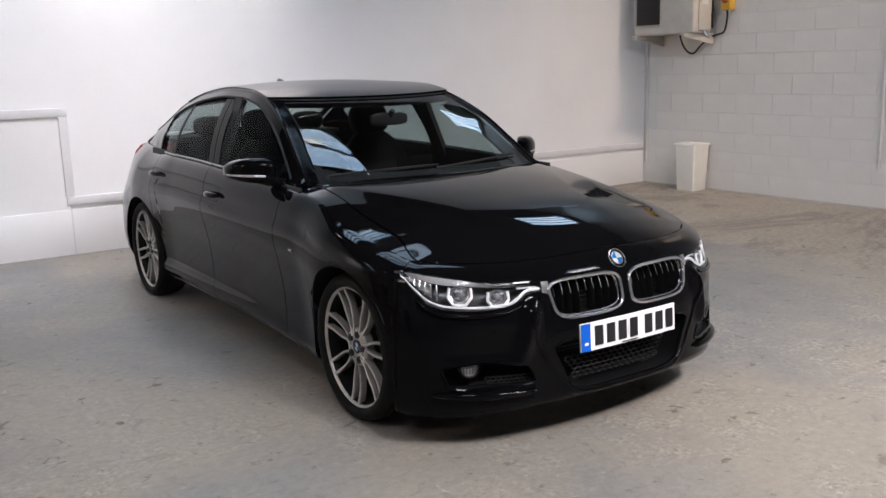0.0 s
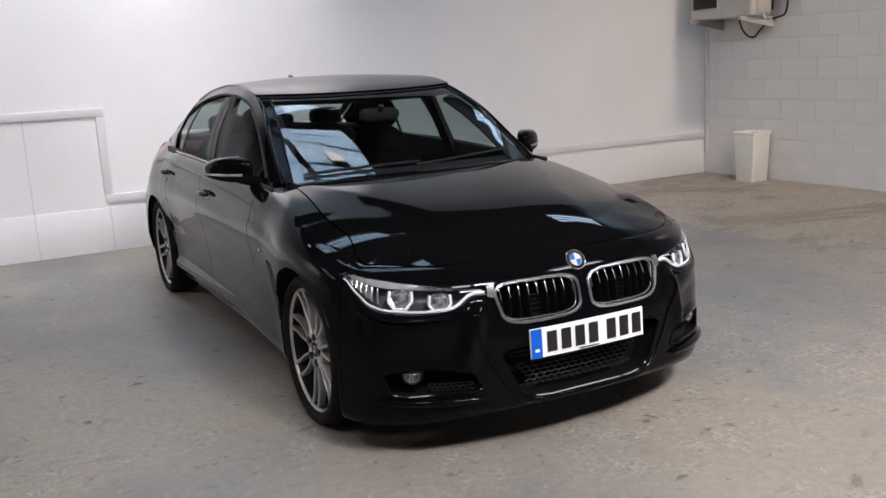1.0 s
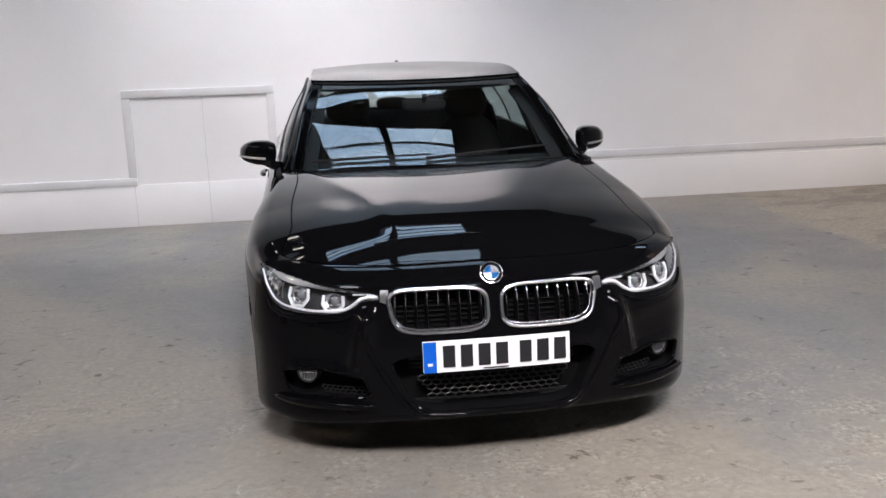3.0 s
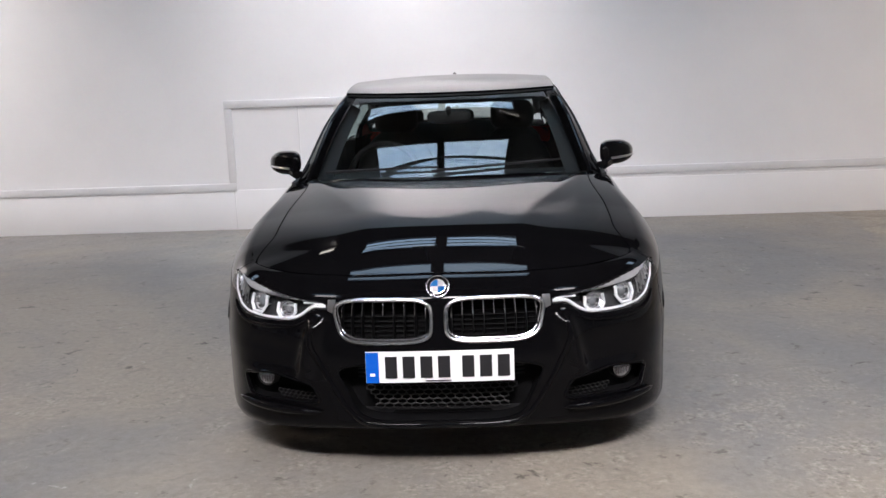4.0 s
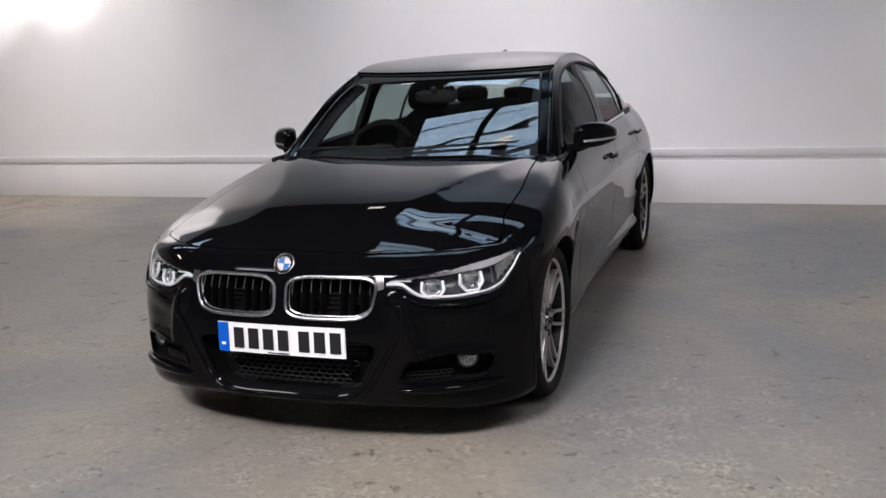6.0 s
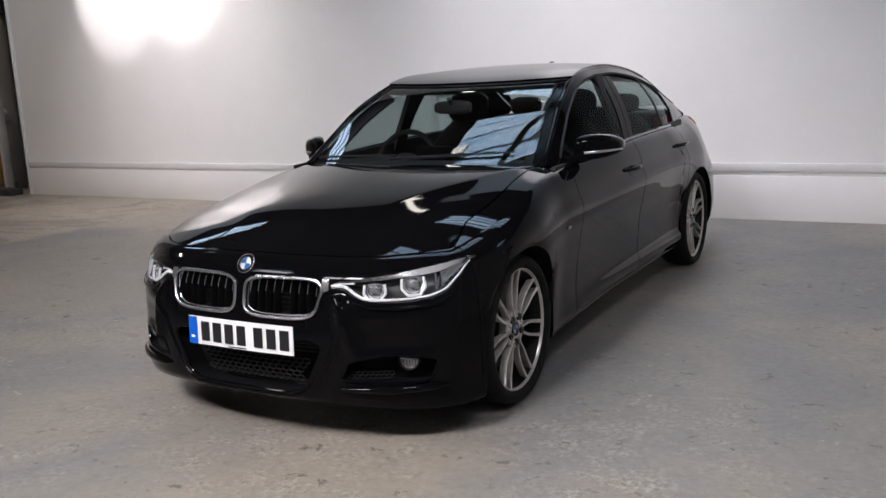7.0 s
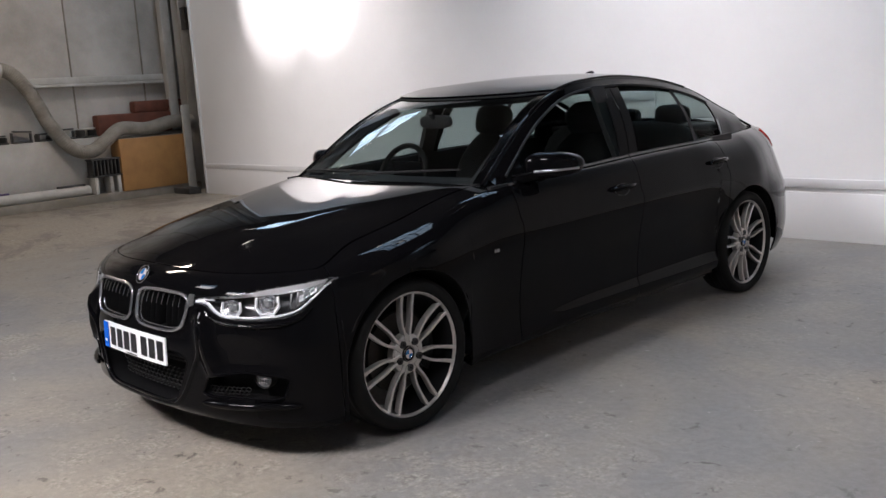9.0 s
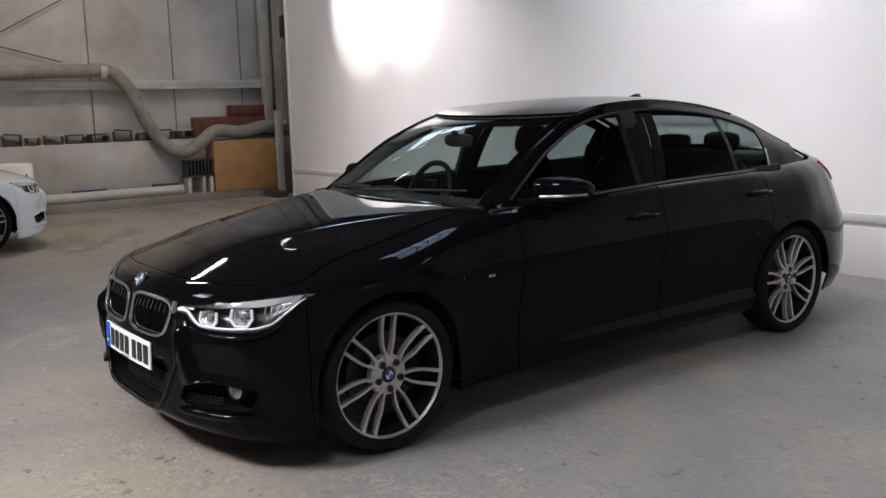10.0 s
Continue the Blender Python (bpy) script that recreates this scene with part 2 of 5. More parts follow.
link(ROOFLIGHT, ramp(ROOFLIGHT, _n.outputs[0], [(0.3, (0.30, 0.50, 0.80)), (0.6, (0.62, 0.80, 1.0))]), base(ROOFLIGHT)["Emission Color"])
LAMP_GLOW = material("lamp_diffuser", (0.9, 0.9, 0.88), 0.4, emit=(1.0, 0.93, 0.85), power=9.0)


def floor_material():
    m = material("worn_painted_concrete", (0.3, 0.3, 0.3), 0.5)
    tc = node(m, "ShaderNodeTexCoord")
    sep = node(m, "ShaderNodeSeparateXYZ")
    link(m, tc.outputs["Object"], sep.inputs[0])
    big = noise_at(m, 0.55, 6, 0.65)
    mid = noise_at(m, 3.2, 8, 0.7)
    fine = noise_at(m, 26, 6, 0.7)
    grit = noise_at(m, 150, 3, 0.6)

    def edge(axis, at, width, more):
        """0 to 1 across a ragged line."""
        a = node(m, "ShaderNodeMath")
        a.operation = "MULTIPLY_ADD"
        link(m, mid.outputs[0], a.inputs[0])
        a.inputs[1].default_value = 0.5
        link(m, sep.outputs[axis], a.inputs[2])
        r = node(m, "ShaderNodeMapRange", From_Min=at - width + 0.25, From_Max=at + width + 0.25)
        if not more:
            r.inputs["To Min"].default_value, r.inputs["To Max"].default_value = 1.0, 0.0
        link(m, a.outputs[0], r.inputs[0])
        return r.outputs[0]
    tone = noise_at(m, 0.5, 7, 0.6, None, 0.6)
    paint = mix(m, 0.32, ramp(m, tone.outputs[0], [(0.37, (0.148, 0.150, 0.160)), (0.46, (0.205, 0.192, 0.182)), (0.58, (0.300, 0.258, 0.208))]), ramp(m, mid.outputs[0], [(0.35, (0.165, 0.16, 0.155)), (0.68, (0.29, 0.27, 0.24))]))
    bare = mix(m, 0.5, ramp(m, mid.outputs[0], [(0.35, (0.20, 0.165, 0.125)), (0.62, (0.39, 0.335, 0.265))]), ramp(m, fine.outputs[0], [(0.3, (0.19, 0.16, 0.13)), (0.7, (0.40, 0.365, 0.315))]))
    ragged = node(m, "ShaderNodeMath")
    ragged.operation = "MULTIPLY_ADD"
    link(m, big.outputs[0], ragged.inputs[0])
    ragged.inputs[1].default_value = 3.2
    link(m, sep.outputs[1], ragged.inputs[2])
    near = node(m, "ShaderNodeMapRange", From_Min=0.9, From_Max=2.2)
    near.inputs["To Min"].default_value, near.inputs["To Max"].default_value = 1.0, 0.35
    link(m, ragged.outputs[0], near.inputs[0])
    flake = noise_at(m, 5.0, 10, 0.82, None, 0.1)
    patch = ramp(m, noise_at(m, 1.1, 7, 0.65, None, 0.5).outputs[0], [(0.44, 0.08), (0.57, 1.0)])
    crumb = noise_at(m, 42, 5, 0.7)
    worn = mix(m, 1.0, mix(m, 1.0, ramp(m, flake.outputs[0], [(0.45, 0.0), (0.57, 0.85)]), near.outputs[0], "MULTIPLY"), patch, "MULTIPLY")
    crust = mix(m, 0.15, ramp(m, crumb.outputs[0], [(0.37, (0.095, 0.083, 0.068)), (0.47, (0.245, 0.215, 0.178)), (0.62, (0.48, 0.445, 0.40))]), (0.33, 0.30, 0.26))
    painted = mix(m, worn, paint, crust)
    stain = ramp(m, noise_at(m, 0.75, 10, 0.74, (1, 1.6, 1), 0.9).outputs[0], [(0.50, 0.0), (0.58, 0.5)])
    bare = mix(m, stain, bare, (0.085, 0.070, 0.056))
    outside = mix(m, 1.0, edge(0, 3.3, 0.05, True), edge(0, -5.25, 0.06, False), "ADD")
    c = mix(m, outside, painted, bare)
    cluster = ramp(m, noise_at(m, 0.9, 4, 0.6, None, 0.4).outputs[0], [(0.40, 0.4), (0.60, 1.0)])
    pits = mix(m, 1.0, ramp(m, noise_at(m, 9, 5, 0.66, (1, 1.1, 1), 0.45).outputs[0], [(0.325, 0.9), (0.385, 0.0)]), cluster, "MULTIPLY")
    c = mix(m, pits, c, (0.062, 0.054, 0.046))
    pale = ramp(m, noise_at(m, 7.5, 6, 0.72, (1.3, 1, 1), 1.1).outputs[0], [(0.655, 0.0), (0.70, 0.55)])
    c = mix(m, pale, c, (0.50, 0.48, 0.45))
    c = mix(m, 0.6, c, ramp(m, fine.outputs[0], [(0.3, 0.38), (0.7, 0.62)]), "OVERLAY")
    c = mix(m, 0.45, c, ramp(m, grit.outputs[0], [(0.3, 0.42), (0.7, 0.58)]), "OVERLAY")
    scuff = ramp(m, noise_at(m, 5.5, 6, 0.75, (1, 1.5, 1), 1.2).outputs[0], [(0.57, 0.0), (0.66, 0.5)])
    c = mix(m, scuff, c, (0.16, 0.145, 0.13))
    link(m, c, base(m)["Base Color"])
    link(m, ramp(m, mid.outputs[0], [(0.3, 0.42), (0.7, 0.62)]), base(m)["Roughness"])
    h = mix(m, worn, mix(m, 0.5, fine.outputs[0], mid.outputs[0]), mix(m, 0.5, crumb.outputs[0], flake.outputs[0]))
    h = mix(m, pits, h, 0.0)
    bump(m, h, 0.45, 0.006)
    return m


FLOOR = floor_material()


def structure(name, lo, hi, mat, label, bevel=0.0):
    return tagged(mesh_object(name, box(B(), lo, hi, bevel), mat, None, True), label, name.split("_")[0], kind="structure")


bm = B()
sheet(bm, lambda u, v: Vector((u, v, 0)), span(LEFT_X - 0.3, WALL_X + 0.3, 40), span(BACK_Y - 0.3, 12.0, 40))
tagged(mesh_object("floor", bm, FLOOR), "worn grey painted concrete floor with bare beige edges", "floor", kind="structure")
wall_back = structure("wall_north", (-8.5, WALL_Y, -0.02), (WALL_X + 0.2, WALL_Y + 0.2, 4.3), WALL_PAINT, "smooth white painted studio wall with low trim")
# two unseen end walls, added to close the hall against outside light
structure("wall_north_upper", (LEFT_X - 0.2, 12.0, -0.02), (WALL_X + 0.2, 12.2, ROOF_Z), ROOF_SHEET, "dark sheeted end wall far behind the white wall")
structure("wall_south", (LEFT_X - 0.2, BACK_Y - 0.2, -0.02), (WALL_X + 0.2, BACK_Y, ROOF_Z), CLADDING, "unseen clad end wall added to close the hall")
wall_right = structure("wall_east", (WALL_X + 0.0045, BACK_Y, -0.02), (WALL_X + 0.22, 12.0, ROOF_Z), BLOCK_PAINT, "white painted concrete block wall")
structure("wall_west", (LEFT_X - 0.2, BACK_Y, 0.92), (LEFT_X, 12.0, ROOF_Z), CLADDING, "dirty off-white sheet clad wall with rails")
structure("wall_west_dado", (LEFT_X - 0.2, BACK_Y, -0.02), (LEFT_X + 0.25, 12.0, 0.92), CLADDING, "low painted block dado wall with a flat ledge", 0.01)
structure("plinth", (LEFT_X + 0.25, BACK_Y, -0.02), (LEFT_X + 0.55, WALL_Y + 0.3, 0.12), mottled("raw_concrete", (0.24, 0.21, 0.17), (0.34, 0.30, 0.25), 3, 0.8, 0.3), "raw concrete kerb along the wall foot", 0.012)

# roof with pairs of rooflights
bm = B()
LIGHTS = [(x0, x1, y0, y1) for y0, y1 in ((1.75, 2.85), (-5.6, -4.4)) for x0, x1 in ((-1.57, -0.37), (-0.23, 0.97))]
# two side panels, added only to light the floor beside the car
LIGHTS += [(2.8, 4.0, -3.6, -2.4), (-4.0, -2.8, -3.6, -2.4)]
# an extra row, added so that the bonnet mirrors bright panels
LIGHTS += [(x0, x1, 3.85, 4.55) for x0, x1 in ((-8.25, -7.1), (-6.95, -5.8), (-1.57, -0.37), (-0.23, 0.97), (4.5, 5.6))]


def roof_keep(u, v):
    return not any(a < u < b and c < v < d for a, b, c, d in LIGHTS)


us = sorted(set(span(LEFT_X - 0.2, WALL_X + 0.2, 24) + [c for p in LIGHTS for c in p[:2]]))
vs = sorted(set(span(BACK_Y - 0.2, 12.2, 24) + [c for p in LIGHTS for c in p[2:]]))
sheet(bm, lambda u, v: Vector((u, v, ROOF_Z)), us, vs, roof_keep, 0.05)
tagged(mesh_object("ceiling", bm, ROOF_SHEET), "dark sheeted roof underside with translucent panels", "ceiling", kind="structure")
for a, b, c, d in LIGHTS:
    bm = B()
    sheet(bm, lambda u, v: Vector((u, v, ROOF_Z + 0.03 + 0.025 * math.sin((v - c) * 2 * math.pi / 0.3))), span(a - 0.02, b + 0.02, 6), span(c - 0.02, d + 0.02, 50), None, 0.01)
    light = tagged(mesh_object("rooflight", bm, ROOFLIGHT), "unseen corrugated translucent rooflight panel glowing with pale blue daylight", "rooflight", "roof panels")
    for k in range(1, 4):
        y = lerp(c, d, k / 4)
        part("glazing_bar", box(B(), (a, y - 0.012, ROOF_Z - 0.03), (b, y + 0.012, ROOF_Z - 0.002), 0.003), ROOF_SHEET, light)

# trim along the white wall, stepping up round a hatch
LOW_TRIM_Z = 0.405
TRIM_Z, HATCH = 0.448, (-2.17, -0.93, 1.17)


def trim_bar(lo, hi):
    return part("trim", box(B(), lo, hi, 0.006), TRIM_PAINT, wall_back)


y0, y1 = WALL_Y - 0.022, WALL_Y
trim_bar((-8.5, y0, LOW_TRIM_Z - 0.035), (HATCH[0] + 0.03, y1, LOW_TRIM_Z + 0.035))
trim_bar((HATCH[1] - 0.03, y0, TRIM_Z - 0.035), (WALL_X - 0.02, y1, TRIM_Z + 0.035))
trim_bar((HATCH[0] - 0.035, y0 - 0.003, LOW_TRIM_Z + 0.036), (HATCH[0] + 0.035, y1, HATCH[2] - 0.036))
trim_bar((HATCH[1] - 0.035, y0 - 0.003, TRIM_Z + 0.036), (HATCH[1] + 0.035, y1, HATCH[2] - 0.036))
trim_bar((HATCH[0] - 0.035, y0, HATCH[2] - 0.035), (HATCH[1] + 0.035, y1, HATCH[2] + 0.035))
part("lower_panel", box(B(), (-8.5, WALL_Y - 0.01, 0.0), (WALL_X - 0.02, WALL_Y, LOW_TRIM_Z - 0.03), 0.002), WALL_PAINT, wall_back)
for x, top in ((HATCH[0] + 0.005, LOW_TRIM_Z - 0.035), (-1.52, HATCH[2] - 0.036), (HATCH[1], TRIM_Z - 0.035)):
    part("panel_joint", box(B(), (x - 0.004, WALL_Y - 0.0125, 0.002), (x + 0.004, WALL_Y - 0.001, top), 0.001, 1), TRIM_PAINT, wall_back)
part("corner_post", box(B(), (-8.535, WALL_Y - 0.03, 0), (-8.5, WALL_Y + 0.2, 4.3), 0.008), WALL_PAINT, wall_back)

part("foot_joint", box(B(), (WALL_X - 0.008, BACK_Y + 0.1, 0.0), (WALL_X + 0.002, WALL_Y - 0.012, 0.014), 0.001, 1), STEEL_PAINT, wall_right)
# painted blocks of the right wall
first = None
COURSE, LEN = 0.2125, 0.46
for i in range(15):
    z = 0.02 + COURSE * i
    y = 2.83 - 10 * LEN + (LEN / 2 if i % 2 else 0)
    while y < WALL_Y - 0.02:
        hi = min(y + LEN, WALL_Y)
        if hi - y > 0.1:
            if hi - y > LEN - 0.01 and first:
                ob = first.copy()
                scene.collection.objects.link(ob)
                ob.location = (WALL_X, y, z)
            else:
                ob = part("block", box(B(), (0, 0.0015, 0.0015), (0.004, hi - y - 0.0015, COURSE - 0.0015), 0.0022, 1), BLOCK_PAINT, wall_right)
                ob.location = (WALL_X, y, z)
                if hi - y > LEN - 0.01:
                    first = ob
        y += LEN


# ---- the car's body surface ----
# y runs from nose to tail with the front axle at 0, x to the car's left, z up.
NOSE_Y, TAIL_Y, HALF = -0.05, 3.05, 0.893
side_plan = crv((-0.05, 0.893), (0.12, 0.893), (0.5, 0.866), (0.9, 0.862), (1.5, 0.868), (2.2, 0.875), (2.6, 0.89), (2.85, 0.897), (3.05, 0.893))


def plan_points():
    pts = []
    for i in range(400):
        a = i / 400 * math.pi / 2
        pts.append((HALF * math.sin(a) ** (2 / 2.6), NOSE_Y - 0.715 * math.cos(a) ** (2 / 2.6)))
    for i in range(400):
        y = NOSE_Y + (TAIL_Y - NOSE_Y) * i / 400
        pts.append((side_plan(y), y))
    for i in range(401):
        a = i / 400 * math.pi / 2
        pts.append((HALF * max(math.cos(a), 0) ** (2 / 2.4), TAIL_Y + 0.77 * math.sin(a) ** (2 / 2.4)))
    return np.array(pts)


PLAN = plan_points()
ARC = np.concatenate([[0], np.cumsum(np.hypot(*np.diff(PLAN, axis=0).T))])
MAXL = float(ARC[-1])


def along_y(y):
    """Arc length from the nose's middle to the place on the flank at y."""
    return float(np.interp(y, PLAN[:, 1], ARC))


def along_x(x):
    """Arc length to the place on the nose at x."""
    return float(np.interp(x, PLAN[:420, 0], ARC[:420]))


def plan_at(L):
    a, b = max(L - 0.02, 0), min(L + 0.02, MAXL)
    px, py = np.interp(L, ARC, PLAN[:, 0]), np.interp(L, ARC, PLAN[:, 1])
    dx = np.interp(b, ARC, PLAN[:, 0]) - np.interp(a, ARC, PLAN[:, 0])
    dy = np.interp(b, ARC, PLAN[:, 1]) - np.interp(a, ARC, PLAN[:, 1])
    if L < 0.03:
        dx, dy = 1, 0
    d = math.hypot(dx, dy)
    return px, py, dy / d, -dx / d


LY = along_y
shoulder = crv((0, 0.722), (along_x(0.5), 0.718), (LY(-0.42), 0.722), (LY(-0.2), 0.758), (LY(0.1), 0.815), (LY(0.6), 0.905), (LY(1.1), 0.928), (LY(1.9), 0.953), (LY(2.6), 0.962),
               (LY(3.1), 0.980), (LY(3.5), 0.990), (MAXL, 0.995))
corner = crv((0, 0.085), (LY(-0.42), 0.075), (LY(0.0), 0.09), (LY(0.6), 0.06), (LY(1.2), 0.045), (LY(2.4), 0.05), (LY(3.1), 0.08), (MAXL, 0.06))
H0 = 0.84
# slope with which the rounded shoulder runs into the bonnet, the roof sides and the boot lid
crown = crv((0, 0.32), (along_x(0.5), 0.28), (LY(-0.42), 0.26), (LY(0.0), 0.24), (LY(0.6), 0.10), (LY(1.0), 0.0), (LY(3.0), 0.0), (LY(3.3), 0.18), (MAXL, 0.18))
sill = crv((0, 0.186), (along_x(0.35), 0.182), (along_x(0.55), 0.168), (along_x(0.7), 0.150), (LY(-0.42), 0.140), (LY(-0.2), 0.155), (LY(0.5), 0.178), (LY(2.4), 0.182), (LY(3.3), 0.20), (MAXL, 0.22))
# inset of the flank against height, as a share of the way from sill to shoulder
SECTIONS = [
    (0.0, crv((0, 0.016), (0.03, 0.004), (0.06, 0.0), (0.12, 0.0), (0.22, 0.0), (0.45, 0.0), (0.6, 0.012), (0.75, 0.03), (0.9, 0.05), (1, 0.06))),
    (along_x(0.72), crv((0, 0.014), (0.03, 0.004), (0.06, 0.0), (0.12, 0.0), (0.3, 0.0), (0.5, 0.0), (0.65, 0.01), (0.8, 0.03), (1, 0.055))),
    (LY(-0.33), crv((0, 0.012), (0.04, 0.003), (0.14, 0.0), (0.3, 0.0), (0.5, 0.0), (0.65, 0.008), (0.8, 0.02), (1, 0.04))),
    (LY(0.0), crv((0, 0.02), (0.3, 0.0), (0.6, 0.0), (0.8, 0.004), (0.9, 0.012), (1, 0.02))),
    (LY(0.55), crv((0, 0.060), (0.05, 0.044), (0.12, 0.048), (0.3, 0.044), (0.55, 0.018), (0.7, 0.0), (0.76, 0.001), (0.82, 0.02), (1, 0.05))),
    (LY(1.3), crv((0, 0.080), (0.05, 0.055), (0.10, 0.046), (0.17, 0.058), (0.4, 0.044), (0.6, 0.015), (0.70, 0.0), (0.73, 0.001), (0.79, 0.018), (0.9, 0.032), (1, 0.05))),
    (LY(2.3), crv((0, 0.075), (0.05, 0.042), (0.10, 0.030), (0.17, 0.048), (0.4, 0.042), (0.6, 0.014), (0.71, 0.0), (0.74, 0.001), (0.80, 0.020), (0.9, 0.036), (1, 0.055))),
    (LY(2.9), crv((0, 0.03), (0.2, 0.006), (0.5, 0.0), (0.7, 0.010), (0.8, 0.034), (0.9, 0.072), (1, 0.115))),
    (LY(3.3), crv((0, 0.05), (0.1, 0.015), (0.25, 0.0), (0.5, 0.006), (0.6, 0.03), (0.75, 0.07), (0.9, 0.115), (1, 0.15))),
    (MAXL, crv((0, 0.06), (0.1, 0.02), (0.25, 0.0), (0.5, 0.0), (0.6, 0.03), (0.9, 0.09), (1, 0.12))),
]


def inset(L, h):
    for i in range(len(SECTIONS) - 1):
        a, b = SECTIONS[i][0], SECTIONS[i + 1][0]
        if L <= b or i == len(SECTIONS) - 2:
            return lerp(SECTIONS[i][1](h), SECTIONS[i + 1][1](h), step(a, b, L))


def sculpt(L, z):
    """The bumper's modelled ridges beside the intake and over the lamps."""
    a = abs(L)
    if a > 1.2:
        return 0.0
    ridge = 0.032 * math.exp(-((a - 0.47 + (z - 0.5) * 0.25) / 0.035) ** 2) * step(0.30, 0.42, z) * (1 - step(0.55, 0.61, z))
    scoop = -0.018 * math.exp(-((a - 0.62) / 0.13) ** 2) * step(0.36, 0.40, z) * (1 - step(0.45, 0.52, z))
    return ridge + scoop


def turn(a):
    """How far the shoulder's rounding turns at a, so that it ends in the slope of the panel above."""
    q = min(crown(a) * corner(a) / ((1 - H0) * (shoulder(a) - sill(a))), 0.45)
    return math.acos(q / (1 - q))


def body(L, v, out=0.0):
    """The body's skin: L along the plan from the nose's middle (negative on the car's right), v from sill to shoulder."""
    s, a = (-1 if L < 0 else 1), abs(L)
    px, py, nx, ny = plan_at(a)
    top, c = shoulder(a), corner(a)
    if v < 0.8:
        h, extra, lift = H0 * v / 0.8, 0.0, 0.0
    else:
        full = turn(a)
        f = (v - 0.8) / 0.2 * full
        h, extra, lift = H0 + (1 - H0) * math.sin(f) / math.sin(full), c * (1 - math.cos(f)) / (1 - math.cos(full)), math.sin(f)
    low = sill(a)
    z = low + h * (top - low)
    o = inset(a, h) + extra - sculpt(L, z)
    w = out * math.sqrt(max(1 - 0.8 * lift * lift, 0.1))
    return Vector((s * (px - nx * (o - w)), py - ny * (o - w), z + out * lift))


def v_of(L, z):
    low = sill(abs(L))
    h = (z - low) / (shoulder(abs(L)) - low)
    if h < H0:
        return max(h, 0) / H0 * 0.8
    full = turn(abs(L))
    return 0.8 + 0.2 * math.asin(min((h - H0) / (1 - H0), 1) * math.sin(full)) / full


def skin(L, z, out=0.0):
    return body(L, v_of(L, z), out)


# centre lines and rails of the upper body
hood_mid = crv((-0.62, 0.722), (-0.54, 0.7505), (-0.44, 0.782), (-0.25, 0.829), (0.05, 0.880), (0.3, 0.915), (0.5, 0.938))
rail_x = crv((0.62, 0.70), (0.8, 0.668), (1.05, 0.622), (1.36, 0.575), (1.8, 0.56), (2.2, 0.562), (2.6, 0.578), (3.0, 0.615), (3.2, 0.64), (3.3, 0.66))
rail_z = crv((0.62, 0.915), (0.8, 1.04), (1.05, 1.20), (1.36, 1.318), (1.55, 1.348), (1.85, 1.360), (2.2, 1.336), (2.6, 1.262), (3.0, 1.112), (3.2, 1.035), (3.3, 0.990))
mid_z = crv((0.45, 0.935), (0.85, 1.156), (1.12, 1.284), (1.35, 1.335), (1.65, 1.371), (1.95, 1.384), (2.2, 1.376), (2.45, 1.350), (2.7, 1.297), (3.25, 1.05))


def seg(keys, j):
    i = min(int(j), len(keys) - 2)
    return lerp(keys[i], keys[i + 1], j - i)


def upper(j, k, out=0.0):
    """Windscreen (j 0 to 1), roof (1 to 2) and rear window (2 to 3); k from the right rail to the left."""
    ry, my = seg((0.64, 1.28, 2.58, 3.12), j), seg((0.45, 1.12, 2.70, 3.25), j)
    a = abs(k)
    return Vector((k * rail_x(ry), lerp(my, ry, a * a), lerp(mid_z(my), rail_z(ry), a ** 2.3) + out))


def belt(y, s=1):
    p = body(LY(y), 1.0)
    return Vector((s * p.x, p.y, p.z))


def flank(y, t, s=1, out=0.0):
    """The side of the cabin from belt (t 0) to roof rail (t 1)."""
    a, b = belt(y, 1), Vector((rail_x(y), y, rail_z(y)))
    p = a.lerp(b, t)
    bulge = 0.03 * math.sin(math.pi * t) * min(1, (b.z - a.z) / 0.3)
    return Vector((s * (p.x + bulge + out), y, p.z))


def leaned(y, t):
    """Tilts the middle pillar's edges back towards the roof."""
    return y + (0.03 + 0.085 * t) * math.exp(-((y - 1.67) / 0.3) ** 2)


def glass_top(y):
    """How far up the cabin's side the glass goes at y."""
    a, b = belt(y).z, rail_z(y)
    slope = (rail_z(y + 0.02) - rail_z(y - 0.02)) / 0.04
    return max(0.0, (b - 0.042 * math.sqrt(1 + slope * slope) - a)) / max(b - a, 1e-3)


ARCH_Z, ARCH_R, AXLES = 0.314, 0.352, (0.0, 2.81)


def lower_edge(y):
    for c in AXLES:
        if abs(y - c) < ARCH_R:
            return max(sill(LY(y)), ARCH_Z + math.sqrt(ARCH_R ** 2 - (y - c) ** 2))
    return sill(LY(y))


def arch_stations(a, b, step_len=0.03):
    """Stations from a to b, crowded where a wheel arch begins or ends."""
    got = set(span(a, b, max(2, int((b - a) / step_len))))
    for c in AXLES:
        for k in range(0, 61):
            y = c + ARCH_R * math.cos(math.pi * k / 60)
            for e in (y, y + 0.0012 * (1 if k == 0 else -1 if k == 60 else 0)):
                if a < e < b:
                    got.add(e)
    out = []
    for y in sorted(got):
        if not out or y - out[-1] > 0.0008:
            out.append(y)
    return out


